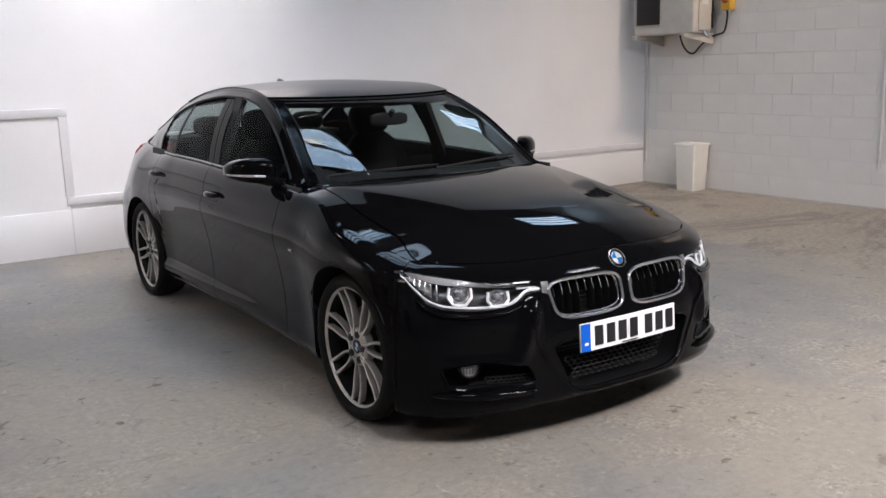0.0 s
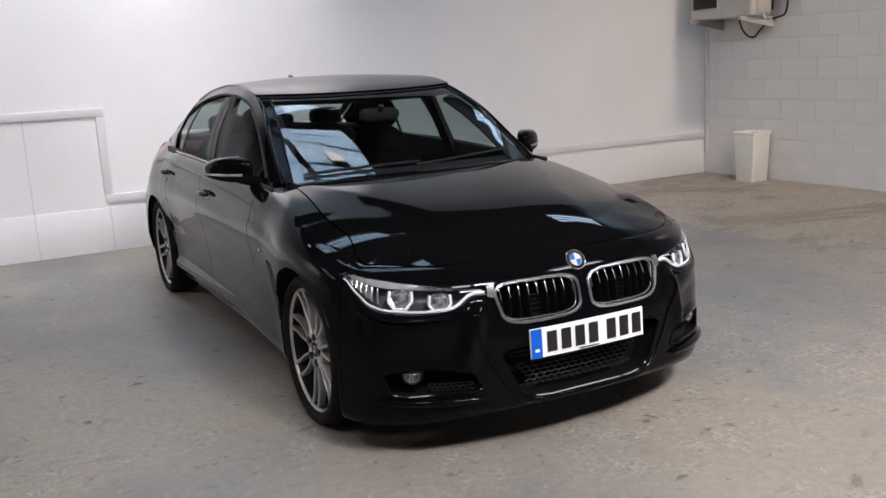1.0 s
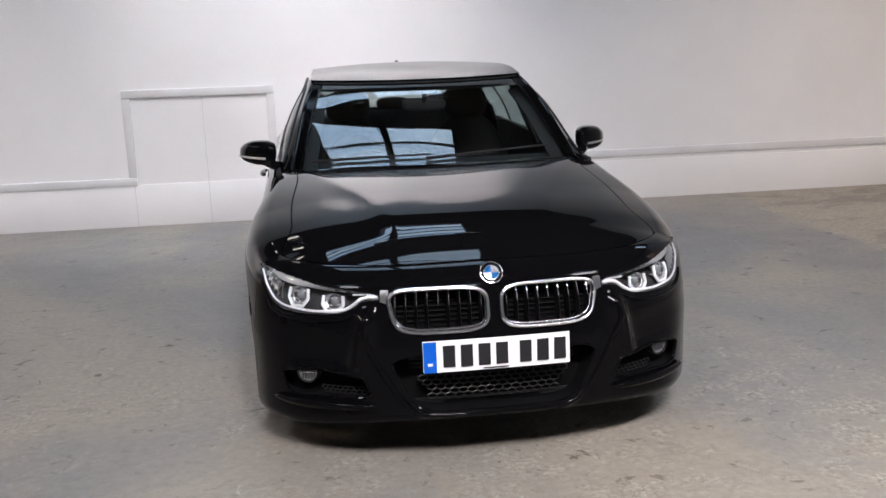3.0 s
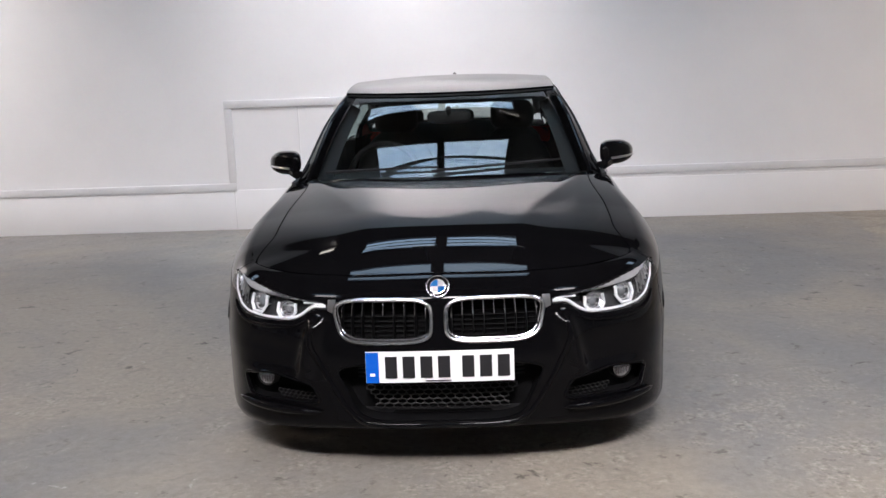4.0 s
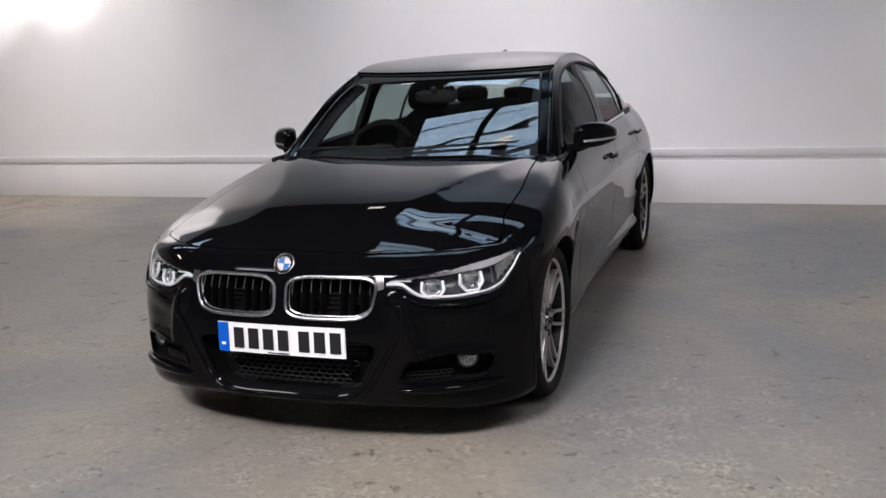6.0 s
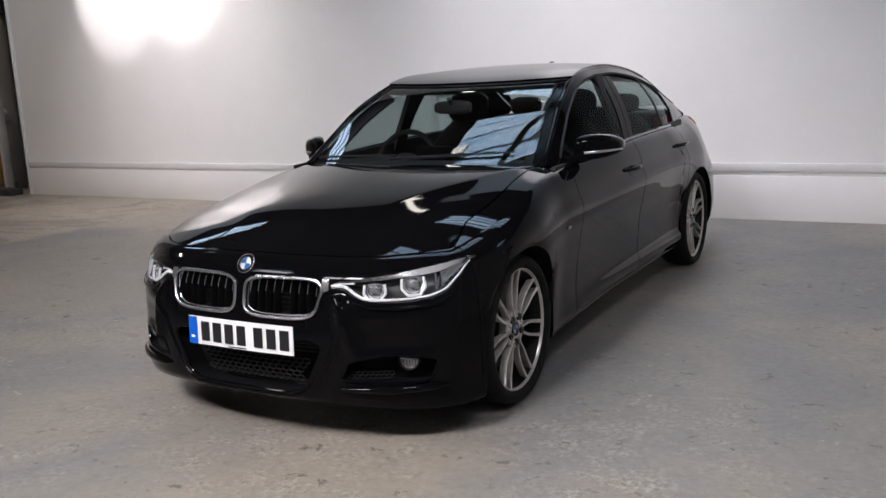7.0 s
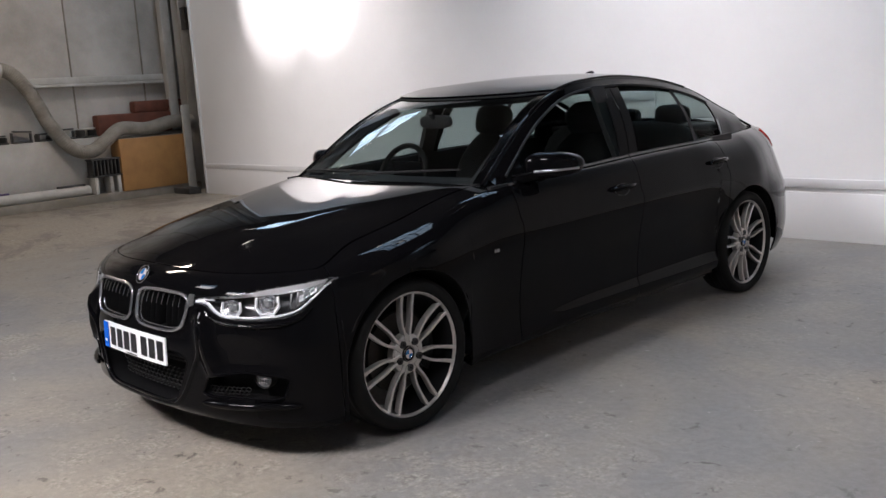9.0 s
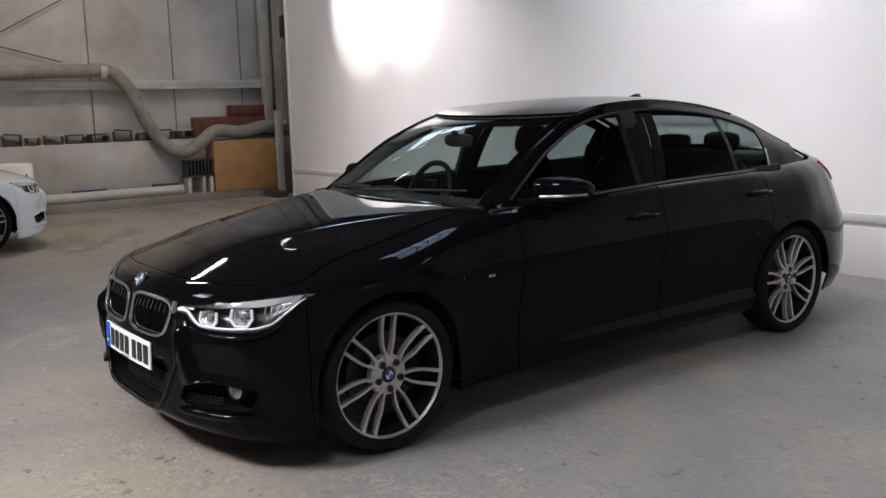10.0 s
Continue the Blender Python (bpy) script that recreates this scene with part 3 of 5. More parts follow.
# outlines on the nose, as arc length and height
def kidney(n=72, grow=0.0):
    pts = []
    for i in range(n):
        a = 2 * math.pi * i / n
        c, s = math.cos(a), math.sin(a)
        u = math.copysign(abs(c) ** (2 / 4.2), c)
        w = math.copysign(abs(s) ** (2 / 4.2), s)
        L = 0.196 + (0.172 + grow) * u
        z = 0.579 + (0.073 + grow) * w
        L += 0.022 * w * step(0.1, 0.37, L)
        pts.append((L, z + 0.008 * step(0.3, 0.03, L) * 0))
    return pts


def inside(pts, x, y):
    hit, j = False, len(pts) - 1
    for i in range(len(pts)):
        (ax, ay), (bx, by) = pts[i], pts[j]
        if (ay > y) != (by > y) and x < (bx - ax) * (y - ay) / (by - ay) + ax:
            hit = not hit
        j = i
    return hit


def rounded(pts, n=6):
    """A closed outline with its corners cut round."""
    out = []
    for i, p in enumerate(pts):
        a, b = Vector(pts[i - 1]), Vector(pts[(i + 1) % len(pts)])
        p = Vector(p)
        for k in range(n):
            t = k / (n - 1)
            q0, q1 = p.lerp(a, 0.22), p.lerp(b, 0.22)
            out.append(tuple(q0.lerp(p, t).lerp(p.lerp(q1, t), t)))
    return out


KIDNEY = kidney()
INTAKE = rounded([(-0.39, 0.43), (-0.285, 0.212), (0.285, 0.212), (0.39, 0.43)])
lx = along_x
POCKET = rounded([(lx(0.43), 0.272), (lx(0.73), 0.258), (lx(0.755), 0.345), (lx(0.63), 0.372), (lx(0.47), 0.355)])
LAMP_DROP = 0.013
_top = crv((lx(0.405), 0.651), (lx(0.47), 0.655), (lx(0.58), 0.667), (lx(0.70), 0.688), (LY(-0.44), 0.703), (LY(-0.33), 0.709))
_low = crv((lx(0.405), 0.632), (lx(0.46), 0.627), (lx(0.50), 0.602), (lx(0.545), 0.586), (lx(0.66), 0.577), (lx(0.735), 0.580), (lx(0.785), 0.599), (LY(-0.45), 0.634), (LY(-0.385), 0.684), (LY(-0.33), 0.705))


def lamp_top(L):
    return _top(L) - LAMP_DROP


def lamp_low(L):
    return _low(L) - LAMP_DROP


LAMP0, LAMP1 = lx(0.405), LY(-0.335)


def in_lamp(a, z):
    return LAMP0 < a < LAMP1 and lamp_low(a) < z < lamp_top(a)


def z_of(L, v):
    if v < 0.8:
        h = H0 * v / 0.8
    else:
        full = turn(abs(L))
        h = H0 + (1 - H0) * math.sin((v - 0.8) / 0.2 * full) / math.sin(full)
    low = sill(abs(L))
    return low + h * (shoulder(abs(L)) - low)


def nose_keep(L, v):
    z, a = z_of(L, v), abs(L)
    return not (inside(KIDNEY, a, z) or inside(INTAKE, L, z) or inside(POCKET, a, z) or in_lamp(a, z))


def mirrored(fn):
    for s in (1, -1):
        fn(s)


def ring_on_skin(name, pts, r, mat, parent, s=1, out=0.0, label="", flat=1.0):
    return part(name, tube(B(), [skin(s * a, z, out) for a, z in pts], r, True, 8, flat), mat, parent, label)


def recess(name, pts, depth, mat, parent, s=1, rows=8):
    """A shallow box behind an outline on the nose: its walls and back."""
    bm = B()
    n = len(pts)
    loops = []
    for k in (0.0, 1.0):
        loops.append([bm.verts.new(skin(s * a, z, 0.0) + Vector((0, depth * k, 0))) for a, z in pts])
    for i in range(n):
        bm.faces.new((loops[0][i], loops[0][(i + 1) % n], loops[1][(i + 1) % n], loops[1][i]))
    bm.faces.new(loops[1])
    bmesh.ops.triangulate(bm, faces=[f for f in bm.faces if len(f.verts) > 4])
    return part(name, bm, mat, parent)


def spoke_mesh(side):
    """One of a pair of slim spokes that part towards the rim."""
    bm = B()
    off = crv((0.05, 0.010), (0.085, 0.013), (0.12, 0.023), (0.16, 0.028), (0.254, 0.030))
    wid = crv((0.05, 0.010), (0.1, 0.0062), (0.16, 0.0066), (0.254, 0.0085))
    dep = crv((0.05, 0.012), (0.1, 0.006), (0.18, 0.008), (0.24, 0.018), (0.254, 0.022))
    rows = []
    for r in span(0.05, 0.254, 14):
        o, w, x = side * off(r), wid(r), dep(r)
        rows.append([bm.verts.new(p) for p in ((x - 0.03, o - w * 0.6, r), (x - 0.004, o - w, r), (x, o - w * 0.72, r), (x, o + w * 0.72, r), (x - 0.004, o + w, r), (x - 0.03, o + w * 0.6, r))])
    for i in range(13):
        for k in range(6):
            bm.faces.new((rows[i][k], rows[i][(k + 1) % 6], rows[i + 1][(k + 1) % 6], rows[i + 1][k]))
    bm.faces.new(rows[0])
    bm.faces.new(rows[-1][::-1])
    return bm


def disc_sector(bm, r0, r1, a0, a1, x, n=10):
    sheet(bm, lambda u, v: Vector((x, v * math.sin(u), v * math.cos(u))), span(a0, a1, n), [r0, r1])
    return bm


def roundel(parent, m, r, thick=0.006):
    """A round badge: dark ring, bright rims and four enamel quarters, facing +x of the pose m."""
    bm = revolve(B(), [(0.0001, 0), (r * 0.66, 0), (r * 0.68, thick * 0.8), (r * 0.93, thick * 0.8), (r * 0.94, 0)], 32)
    bmesh.ops.transform(bm, matrix=m, verts=bm.verts)
    badge = part("badge", bm, GLOSS_BLACK, parent, "round badge with blue and white quarters")
    for rr in (0.66, 0.96):
        bm = tube(B(), [(thick * 0.8, r * rr * math.cos(a), r * rr * math.sin(a)) for a in span(0, 2 * math.pi, 41)[:-1]], r * 0.045, True, 6)
        bmesh.ops.transform(bm, matrix=m, verts=bm.verts)
        part("badge_rim", bm, CHROME, badge)
    for q in range(4):
        bm = disc_sector(B(), 0.001, r * 0.65, q * math.pi / 2, (q + 1) * math.pi / 2, thick * 0.75)
        bmesh.ops.solidify(bm, geom=list(bm.faces), thickness=0.002)
        bmesh.ops.transform(bm, matrix=m, verts=bm.verts)
        part("badge_quarter", bm, BLUE if q % 2 else WHITE_ENAMEL, badge)
    return badge


def build_wheel(car):
    """A wheel that faces +x, with its middle at the origin."""
    w = new("wheel")
    w.parent = car
    tyre = [(0.254, 0.062), (0.258, 0.074), (0.266, 0.083), (0.280, 0.088), (0.297, 0.085), (0.308, 0.072), (0.313, 0.05), (0.3095, 0.046), (0.3095, 0.040), (0.314, 0.036), (0.314, 0.012),
            (0.3095, 0.008), (0.3095, 0.002), (0.314, -0.002), (0.314, -0.03), (0.3095, -0.034), (0.3095, -0.04), (0.314, -0.044), (0.312, -0.06), (0.308, -0.085), (0.297, -0.105), (0.27, -0.12), (0.255, -0.11)]
    part("tyre", revolve(B(), tyre, 96), RUBBER, w, angle=50)
    part("rim_lip", revolve(B(), [(0.245, 0.055), (0.248, 0.066), (0.2535, 0.071), (0.2585, 0.069), (0.2585, 0.055)], 96), ALLOY, w)
    part("rim_barrel", revolve(B(), [(0.2455, 0.06), (0.240, 0.04), (0.233, 0.0), (0.229, -0.06), (0.239, -0.1), (0.256, -0.108)], 64), RIM_DARK, w)
    hub = part("hub_plate", revolve(B(), [(0.0335, 0.044), (0.036, 0.05), (0.075, 0.052), (0.082, 0.046), (0.084, 0.015), (0.03, 0.01)], 60), ALLOY, w)
    for k in range(5):
        a = 2 * math.pi * (k + 0.5) / 5
        c = Vector((0, 0.056 * math.sin(a), 0.056 * math.cos(a)))
        # raised ink-dark disc, coloured for the shade inside a bolt hole
        bm = revolve(B(), [(0.0001, 0.060), (0.0150, 0.060), (0.0158, 0.04)], 18)
        bmesh.ops.translate(bm, vec=c, verts=bm.verts)
        part("bolt_well", bm, INK, hub)
        bm = revolve(B(), [(0.0001, 0.0625), (0.0055, 0.0625), (0.0065, 0.058)], 6)
        bmesh.ops.translate(bm, vec=c, verts=bm.verts)
        part("bolt", bm, RIM_DARK, hub)
    roundel(w, pose(0.047, 0, 0), 0.030, 0.008)
    for side in (1, -1):
        first = None
        for k in range(7):
            if first is None:
                bm = spoke_mesh(side)
                bmesh.ops.translate(bm, vec=(0.046, 0, 0), verts=bm.verts)
                first = part("spoke", bm, [ALLOY], w, "slim machined alloy spoke")
                ob = first
            else:
                ob = first.copy()
                scene.collection.objects.link(ob)
            ob.matrix_basis = Matrix.Rotation(2 * math.pi * k / 7, 4, "X")
    disc = part("brake_disc", revolve(B(), [(0.05, -0.01), (0.165, -0.01), (0.165, -0.034), (0.05, -0.034)], 64), DISC, w)
    part("brake_bell", revolve(B(), [(0.0001, 0.012), (0.07, 0.012), (0.076, 0.0), (0.076, -0.02)], 40), RIM_DARK, w)
    bm = B()
    sheet(bm, lambda u, v: Vector((-0.002 + 0.012 * math.sin((v - 0.1) / 0.09 * math.pi), v * math.sin(u), v * math.cos(u))), span(1.2, 2.2, 14), span(0.1, 0.19, 6), None, 0.05)
    part("brake_caliper", bm, RIM_DARK, w)
    return w


# ---- the car ----
def build_car():
    car = thing("saloon_car", pose(0, 0, 0), "glossy black four-door saloon car parked on the grey concrete floor", "car")
    hollow = 0.006

    # nose and front bumper: one skin from arch to arch
    end = LY(-0.372)
    bm = B()
    sheet(bm, lambda u, v: body(u, v), span(-end, end, 321), span(0, 1, 121), nose_keep, hollow)
    bumper = part("front_bumper", bm, PAINT, car, "glossy black front bumper")

    # bonnet and wing tops; a crease on each side runs from the windscreen's corner towards the grille
    def dome_edge(y):
        return lerp(0.36, 0.615, (y + 0.05) / 0.55) if y > -0.05 else lerp(0.24, 0.36, (y + 0.6) / 0.55)

    def crease_k(L):
        e = body(L, 1.0)
        return min(0.72, dome_edge(e.y - 0.10 * step(-0.6, 0.62, e.y)) / max(e.x, 0.01))

    def bend(L, u):
        """Spreads the grid so that one of its lines follows the crease."""
        c, a = crease_k(L), abs(u)
        return math.copysign(c * a / 0.6 if a < 0.6 else lerp(c, 1.0, (a - 0.6) / 0.4), u)

    def hood_pt(L, k):
        e = body(L, 1.0)
        f = step(-0.6, 0.62, e.y)
        y = e.y - 0.17 * f * (1 - k * k)
        x = e.x * k
        z = lerp(hood_mid(y), e.z, k ** 2.6)
        d = abs(x) - dome_edge(y)
        z += 0.007 * (1 if d < 0 else max(0, 1 - d / 0.14) ** 2) * step(-0.60, -0.05, y)
        return Vector((x, y, z))

    rows = [along_x(x) for x in (0.012, 0.04, 0.08, 0.16, 0.24, 0.32, 0.40, 0.48, 0.56, 0.63)] + [LY(y) for y in span(-0.52, 0.625, 46)]
    rows = sorted(rows)

    def seam_k(L):
        return lerp(1.0, 0.885, step(LY(-0.45), LY(-0.1), L))
    bm = B()
    ks = span(-1, 1, 101)

    def both(L, k):
        p = hood_pt(L, abs(k))
        return Vector((math.copysign(p.x, k), p.y + 0.004 * (1 - step(along_x(0.4), LY(-0.42), L)), p.z + 0.001))
    sheet(bm, lambda L, k: both(L, bend(L, k) * (seam_k(L) - 0.004)), rows, ks)
    sheet(bm, lambda L, k: both(L, bend(L, k) * (seam_k(L) - 0.006)) - Vector((0, -0.004, 0.012)), rows, ks)
    part("bonnet", bm, PAINT, car, "creased black bonnet")

    # flank panels
    def flank_panel(name, a, b, s, extra=None):
        bm = B()
        for_rows = span(0, 1, 46)
        ys = arch_stations(a, b)

        def at(y, r):
            L = LY(y)
            v0 = v_of(L, lower_edge(y))
            return body(s * L, lerp(v0, 1, r))

        def keep(y, r):
            L = LY(y)
            v0 = v_of(L, lower_edge(y))
            return not in_lamp(L, z_of(L, lerp(v0, 1, r)))
        sheet(bm, at, ys, for_rows, keep if a < 0 else None, 0)
        if extra:
            extra(bm)
        bmesh.ops.recalc_face_normals(bm, faces=bm.faces)
        bmesh.ops.solidify(bm, geom=list(bm.faces), thickness=hollow)
        return part(name, bm, PAINT, car)

    def sides(s):
        def wing_top(bm):
            rr = [r for r in rows if r > LY(-0.40)]
            sheet(bm, lambda L, k: Vector((s * (q := hood_pt(L, lerp(min(seam_k(L) + 0.004, 1), 1, k))).x, q.y, q.z)), rr, [0, 0.5, 1])
        wing = flank_panel("front_wing", -0.368, 0.70, s, wing_top)
        door_f = flank_panel("front_door", 0.706, 1.665, s)
        door_r = flank_panel("rear_door", 1.671, 2.56, s)
        quarter = flank_panel("rear_wing", 2.566, 3.30, s)
        for y, panel in ((0.703, door_f), (1.668, door_r), (2.563, quarter)):
            bm = B()
            sheet(bm, lambda u, t: body(s * LY(u), lerp(v_of(LY(u), lower_edge(u)), 1, t), -0.016), span(y - 0.03, y + 0.03, 5), span(0, 1, 30), None, 0.003)
            part("gap_seal", bm, RUBBER, panel)
        # arch lips and liners
        for c, panel in ((AXLES[0], wing), (AXLES[1], quarter)):
            arc = [c + ARCH_R * math.cos(a) for a in span(0.02, math.pi - 0.02, 49)]
            pts = [body(s * LY(y), v_of(LY(y), lower_edge(y)), -0.004) for y in arc]
            part("arch_lip", tube(B(), pts, 0.0035, False, 6), RUBBER, panel)
            bm = B()
            sheet(bm, lambda a, x: Vector((s * lerp(0.52, lerp(0.775, 0.868, step(0.0, 0.55, math.sin(a))), x), c + (ARCH_R + 0.012) * math.cos(a), ARCH_Z + (ARCH_R + 0.012) * math.sin(a))), span(-0.35, math.pi + 0.35, 40), span(0, 1, 6), None, 0.004)
            sheet(bm, lambda a, r: Vector((s * 0.52, c + r * math.cos(a), ARCH_Z + r * math.sin(a))), span(-0.35, math.pi + 0.35, 40), [0.01, ARCH_R + 0.012])
            part("arch_liner", bm, RUBBER, panel)
        # sill skirt
        bm = B()
        sheet(bm, lambda y, t: body(s * LY(y), 0.0, 0.004) + Vector((-s * 0.09 * t, 0, -0.012 * math.sin(math.pi * min(t * 2, 1)))), span(0.37, 2.44, 60), span(0, 1, 6), None, 0.004)
        part("sill_skirt", bm, PAINT, car)
        # cabin frame: pillars and roof rail over the glass
        bm = B()
        ys = span(0.66, 3.12, 124)
        sheet(bm, lambda y, t: flank(y, lerp(glass_top(y), 1, t), s), ys, span(0, 1, 8), None, 0)
        sheet(bm, lambda y, t: flank(y, glass_top(y) * t, s), span(2.745, 3.25, 24), span(0, 1, 10))
        bmesh.ops.recalc_face_normals(bm, faces=bm.faces)
        bmesh.ops.solidify(bm, geom=list(bm.faces), thickness=0.012)
        part("cabin_frame", bm, PAINT, car, "black roof rail and rear pillar")
        # rail moulding that rounds the roof's edge
        part("roof_moulding", tube(B(), [Vector((s * (rail_x(y) - 0.008), y, rail_z(y) - 0.010)) for y in span(0.63, 3.28, 94)], lambda t: 0.0145 - 0.007 * step(0.6, 0.8, t), False, 16), PAINT, car)
        # panes
        for owner, name, a, b in ((door_f, "front_side_window", 0.86, 1.585), (door_r, "rear_side_window", 1.752, 2.365), (door_r, "quarter_window", 2.40, 2.73)):
            bm = B()
            sheet(bm, lambda y, t: flank(w := leaned(y, t), 0.012 + (glass_top(w) - 0.012) * t, s, -0.012), span(a, b, 26), span(0, 1, 14))
            part(name, bm, TINTED, owner, "dark tinted side glass").visible_shadow = False
        # pillar covers and dividers
        for owner, a, b, mat in ((door_f, 1.588, 1.662, GLOSS_BLACK), (door_r, 1.672, 1.750, GLOSS_BLACK), (door_r, 2.368, 2.397, PLASTIC)):
            bm = B()
            sheet(bm, lambda y, t: flank(w := leaned(y, t), 0.98 * glass_top(w) * t, s, -0.008), span(a, b, 5), span(0, 1, 14), None, 0.006)
            part("pillar_cover", bm, mat, owner)
        bm = B()
        sheet(bm, lambda y, t: flank(y, glass_top(y) * t, s, -0.004), span(0.68, 0.858, 10), span(0, 1, 6), None, 0.01)
        part("mirror_sail", bm, GLOSS_BLACK, door_f)
        # waistline strip
        for owner, a, b in ((door_f, 0.72, 1.662), (door_r, 1.672, 2.74)):
            bm = tube(B(), [flank(y, 0.015, s, 0.004) for y in span(a, b, 40)], 0.008, False, 6, 1.2)
            part("waist_strip", bm, WAIST_GLOSS, owner)
        # chrome strip in place of the gloss reflection at the window trim's end
        part("quarter_trim", tube(B(), [flank(2.742, t, s, 0.004) for t in span(0.03, 0.42, 8)], 0.0065, False, 8), CHROME, door_r, "bright strip standing in for a reflection on the window trim")
        # weather strip round the glass
        pts = [flank(y, glass_top(y), s, 0.0) for y in span(0.74, 2.74, 80)]
        part("window_seal", tube(B(), pts, 0.007, False, 6), PLASTIC, car)
        # door handles
        for owner, y in ((door_f, 1.50), (door_r, 2.46)):
            z = 0.80 + (0.035 if y > 2 else 0)
            L = LY(y)
            bm = B()
            sheet(bm, lambda u, v: skin(s * (L + 0.064 * math.cos(u) * v), z + 0.030 * math.sin(u) * v, 0.002 - 0.016 * (1 - v * v)), span(0, 2 * math.pi, 25), span(0.02, 1, 6))
            cup = part("handle_cup", bm, INK, owner)
            arcp = [skin(s * (L + d), z + 0.010 + 0.004 * math.sin((d + 0.1) * 14), 0.012 + 0.020 * math.cos(d / 0.11 * math.pi / 2)) for d in span(-0.095, 0.11, 16)]
            part("door_handle", tube(B(), arcp, lambda t: 0.007 + 0.011 * math.sin(math.pi * t) ** 0.5, False, 12, 0.7), PAINT, owner, "black pull handle")
        # side badge
        L = LY(0.51)
        bm = B()
        for k in range(3):
            box(bm, (-0.001, -0.017 + k * 0.012, -0.007), (0.002, -0.008 + k * 0.012, 0.007), 0.0006, 1)
        c = skin(s * L, 0.656, 0.002)
        bmesh.ops.transform(bm, matrix=Matrix.Translation(c), verts=bm.verts)
        part("side_badge", bm, CHROME, wing, "small bright side badge")
        # mirror
        mx, my, mz = s * 0.862, 0.915, 0.985

        def swept(d):
            return 0.055 * d + 0.05 * max(0, d) ** 2
        bm = B()
        cushion(bm, (mx, my, mz), (0.094, 0.056, 0.060), 3.6, 32, 18)
        for v in bm.verts:
            d = (v.co.x * s - 0.862) / 0.094
            up = (v.co.z - mz) / 0.062
            v.co.z += -0.026 * max(0, d) ** 2 * max(0, up) + 0.022 * max(0, d) * max(0, -up) - 0.004 * d
            v.co.y += swept(d) + 0.02 * max(0, up) ** 2
            if v.co.y > my + 0.05 + swept(d):
                v.co.y = my + 0.05 + swept(d)
        mirror = part("door_mirror", bm, PAINT, door_f, "glossy black door mirror")
        bm = B()
        cushion(bm, (mx, my + 0.052, mz), (0.078, 0.004, 0.044), 4, 24, 10)
        for v in bm.verts:
            v.co.y += swept((v.co.x * s - 0.862) / 0.094)
        part("mirror_glass", bm, CHROME, mirror)
        pts = [Vector((mx + s * 0.094 * d, my - 0.053 * (1 - 0.75 * max(0, d) ** 4) + swept(d), mz - 0.022 + 0.004 * d)) for d in span(-0.45, 0.97, 16)]
        part("indicator_strip", tube(B(), pts, 0.0065, False, 8), SATIN, mirror, "bright indicator strip")
        part("mirror_arm", tube(B(), [Vector((s * 0.745, 0.79, 0.925)), Vector((s * 0.78, 0.80, 0.932)), Vector((s * 0.81, 0.86, 0.938)), Vector((s * 0.845, 0.905, 0.95))], 0.02, False, 10, 1.6), GLOSS_BLACK, mirror)
    mirrored(sides)

    # roof, screens
    def top_panel(name, j0, j1, k1, mat, out, thick, nj, label=""):
        bm = B()
        sheet(bm, lambda j, k: upper(j, k, out), span(j0, j1, nj), span(-k1, k1, 41), None, thick)
        return part(name, bm, mat, car, label)
    top_panel("roof", 1.035, 2.0, 0.995, PAINT, 0.0, -0.012, 40, "gently crowned black roof")
    top_panel("windscreen", 0.0, 1.03, 0.965, SCREEN, -0.004, 0, 24, "large raked windscreen").visible_shadow = False
    top_panel("rear_window", 2.01, 3.0, 0.93, SCREEN, -0.004, 0, 20, "rear window").visible_shadow = False
    def border(name, fn, us, vs):
        bm = B()
        sheet(bm, fn, us, vs)
        bmesh.ops.solidify(bm, geom=list(bm.faces), thickness=0.01)
        part(name, bm, PAINT if name == "rear_screen_pillar" else GLOSS_BLACK, car)
    for s in (1, -1):
        border("screen_pillar", lambda j, k: upper(j, s * lerp(lerp(0.925, 0.885, j), 0.992, k), -0.002), span(0.0, 1.04, 24), span(0, 1, 5))
        bm = B()
        sheet(bm, lambda j, k: upper(j, s * k, -0.03 - 0.03 * (0.95 - k) / 0.11), span(0.06, 1.0, 16), span(0.84, 0.95, 4), None, 0.015)
        part("screen_pillar_lining", bm, PLASTIC, car)
        border("rear_screen_pillar", lambda j, k: upper(j, s * k, 0.008), span(2.0, 3.0, 20), span(0.9, 0.995, 4))
    border("screen_band", lambda j, k: upper(j, k, -0.006), span(0.90, 1.03, 5), span(-0.96, 0.96, 40))
    border("rear_screen_band", lambda j, k: upper(j, k, -0.008), span(1.98, 2.16, 5), span(-0.92, 0.92, 40))
    part("screen_header", tube(B(), [upper(1.03, k, -0.003) for k in span(-0.97, 0.97, 40)], 0.005, False, 6), PLASTIC, car)
    # headliner
    bm = B()
    sheet(bm, lambda j, k: upper(j, k, -0.035), span(1.04, 2.0, 24), span(-0.96, 0.96, 21), None, -0.008)
    part("headliner", bm, HEADLINER, car)
    # aerial fin
    bm = B()
    for_y = span(0, 1, 9)
    sheet(bm, lambda t, a: Vector((0.026 * math.cos(a) * math.sin(math.pi * min(1, t * 0.9 + 0.1)) ** 0.6, 2.28 + 0.21 * t, mid_z(2.28 + 0.21 * t) - 0.002 + 0.058 * max(0, math.sin(a)) * step(0, 0.85, t) * (1 if t < 0.98 else 0.4))), for_y, span(0, math.pi, 13))
    part("aerial_fin", bm, PAINT, car, "black shark fin aerial")

    # boot lid and tail
    def deck_pt(L, k):
        e = body(L, 1.0)
        f = step(3.75, 3.1, e.y)
        y = e.y + 0.10 * f * (1 - k * k)
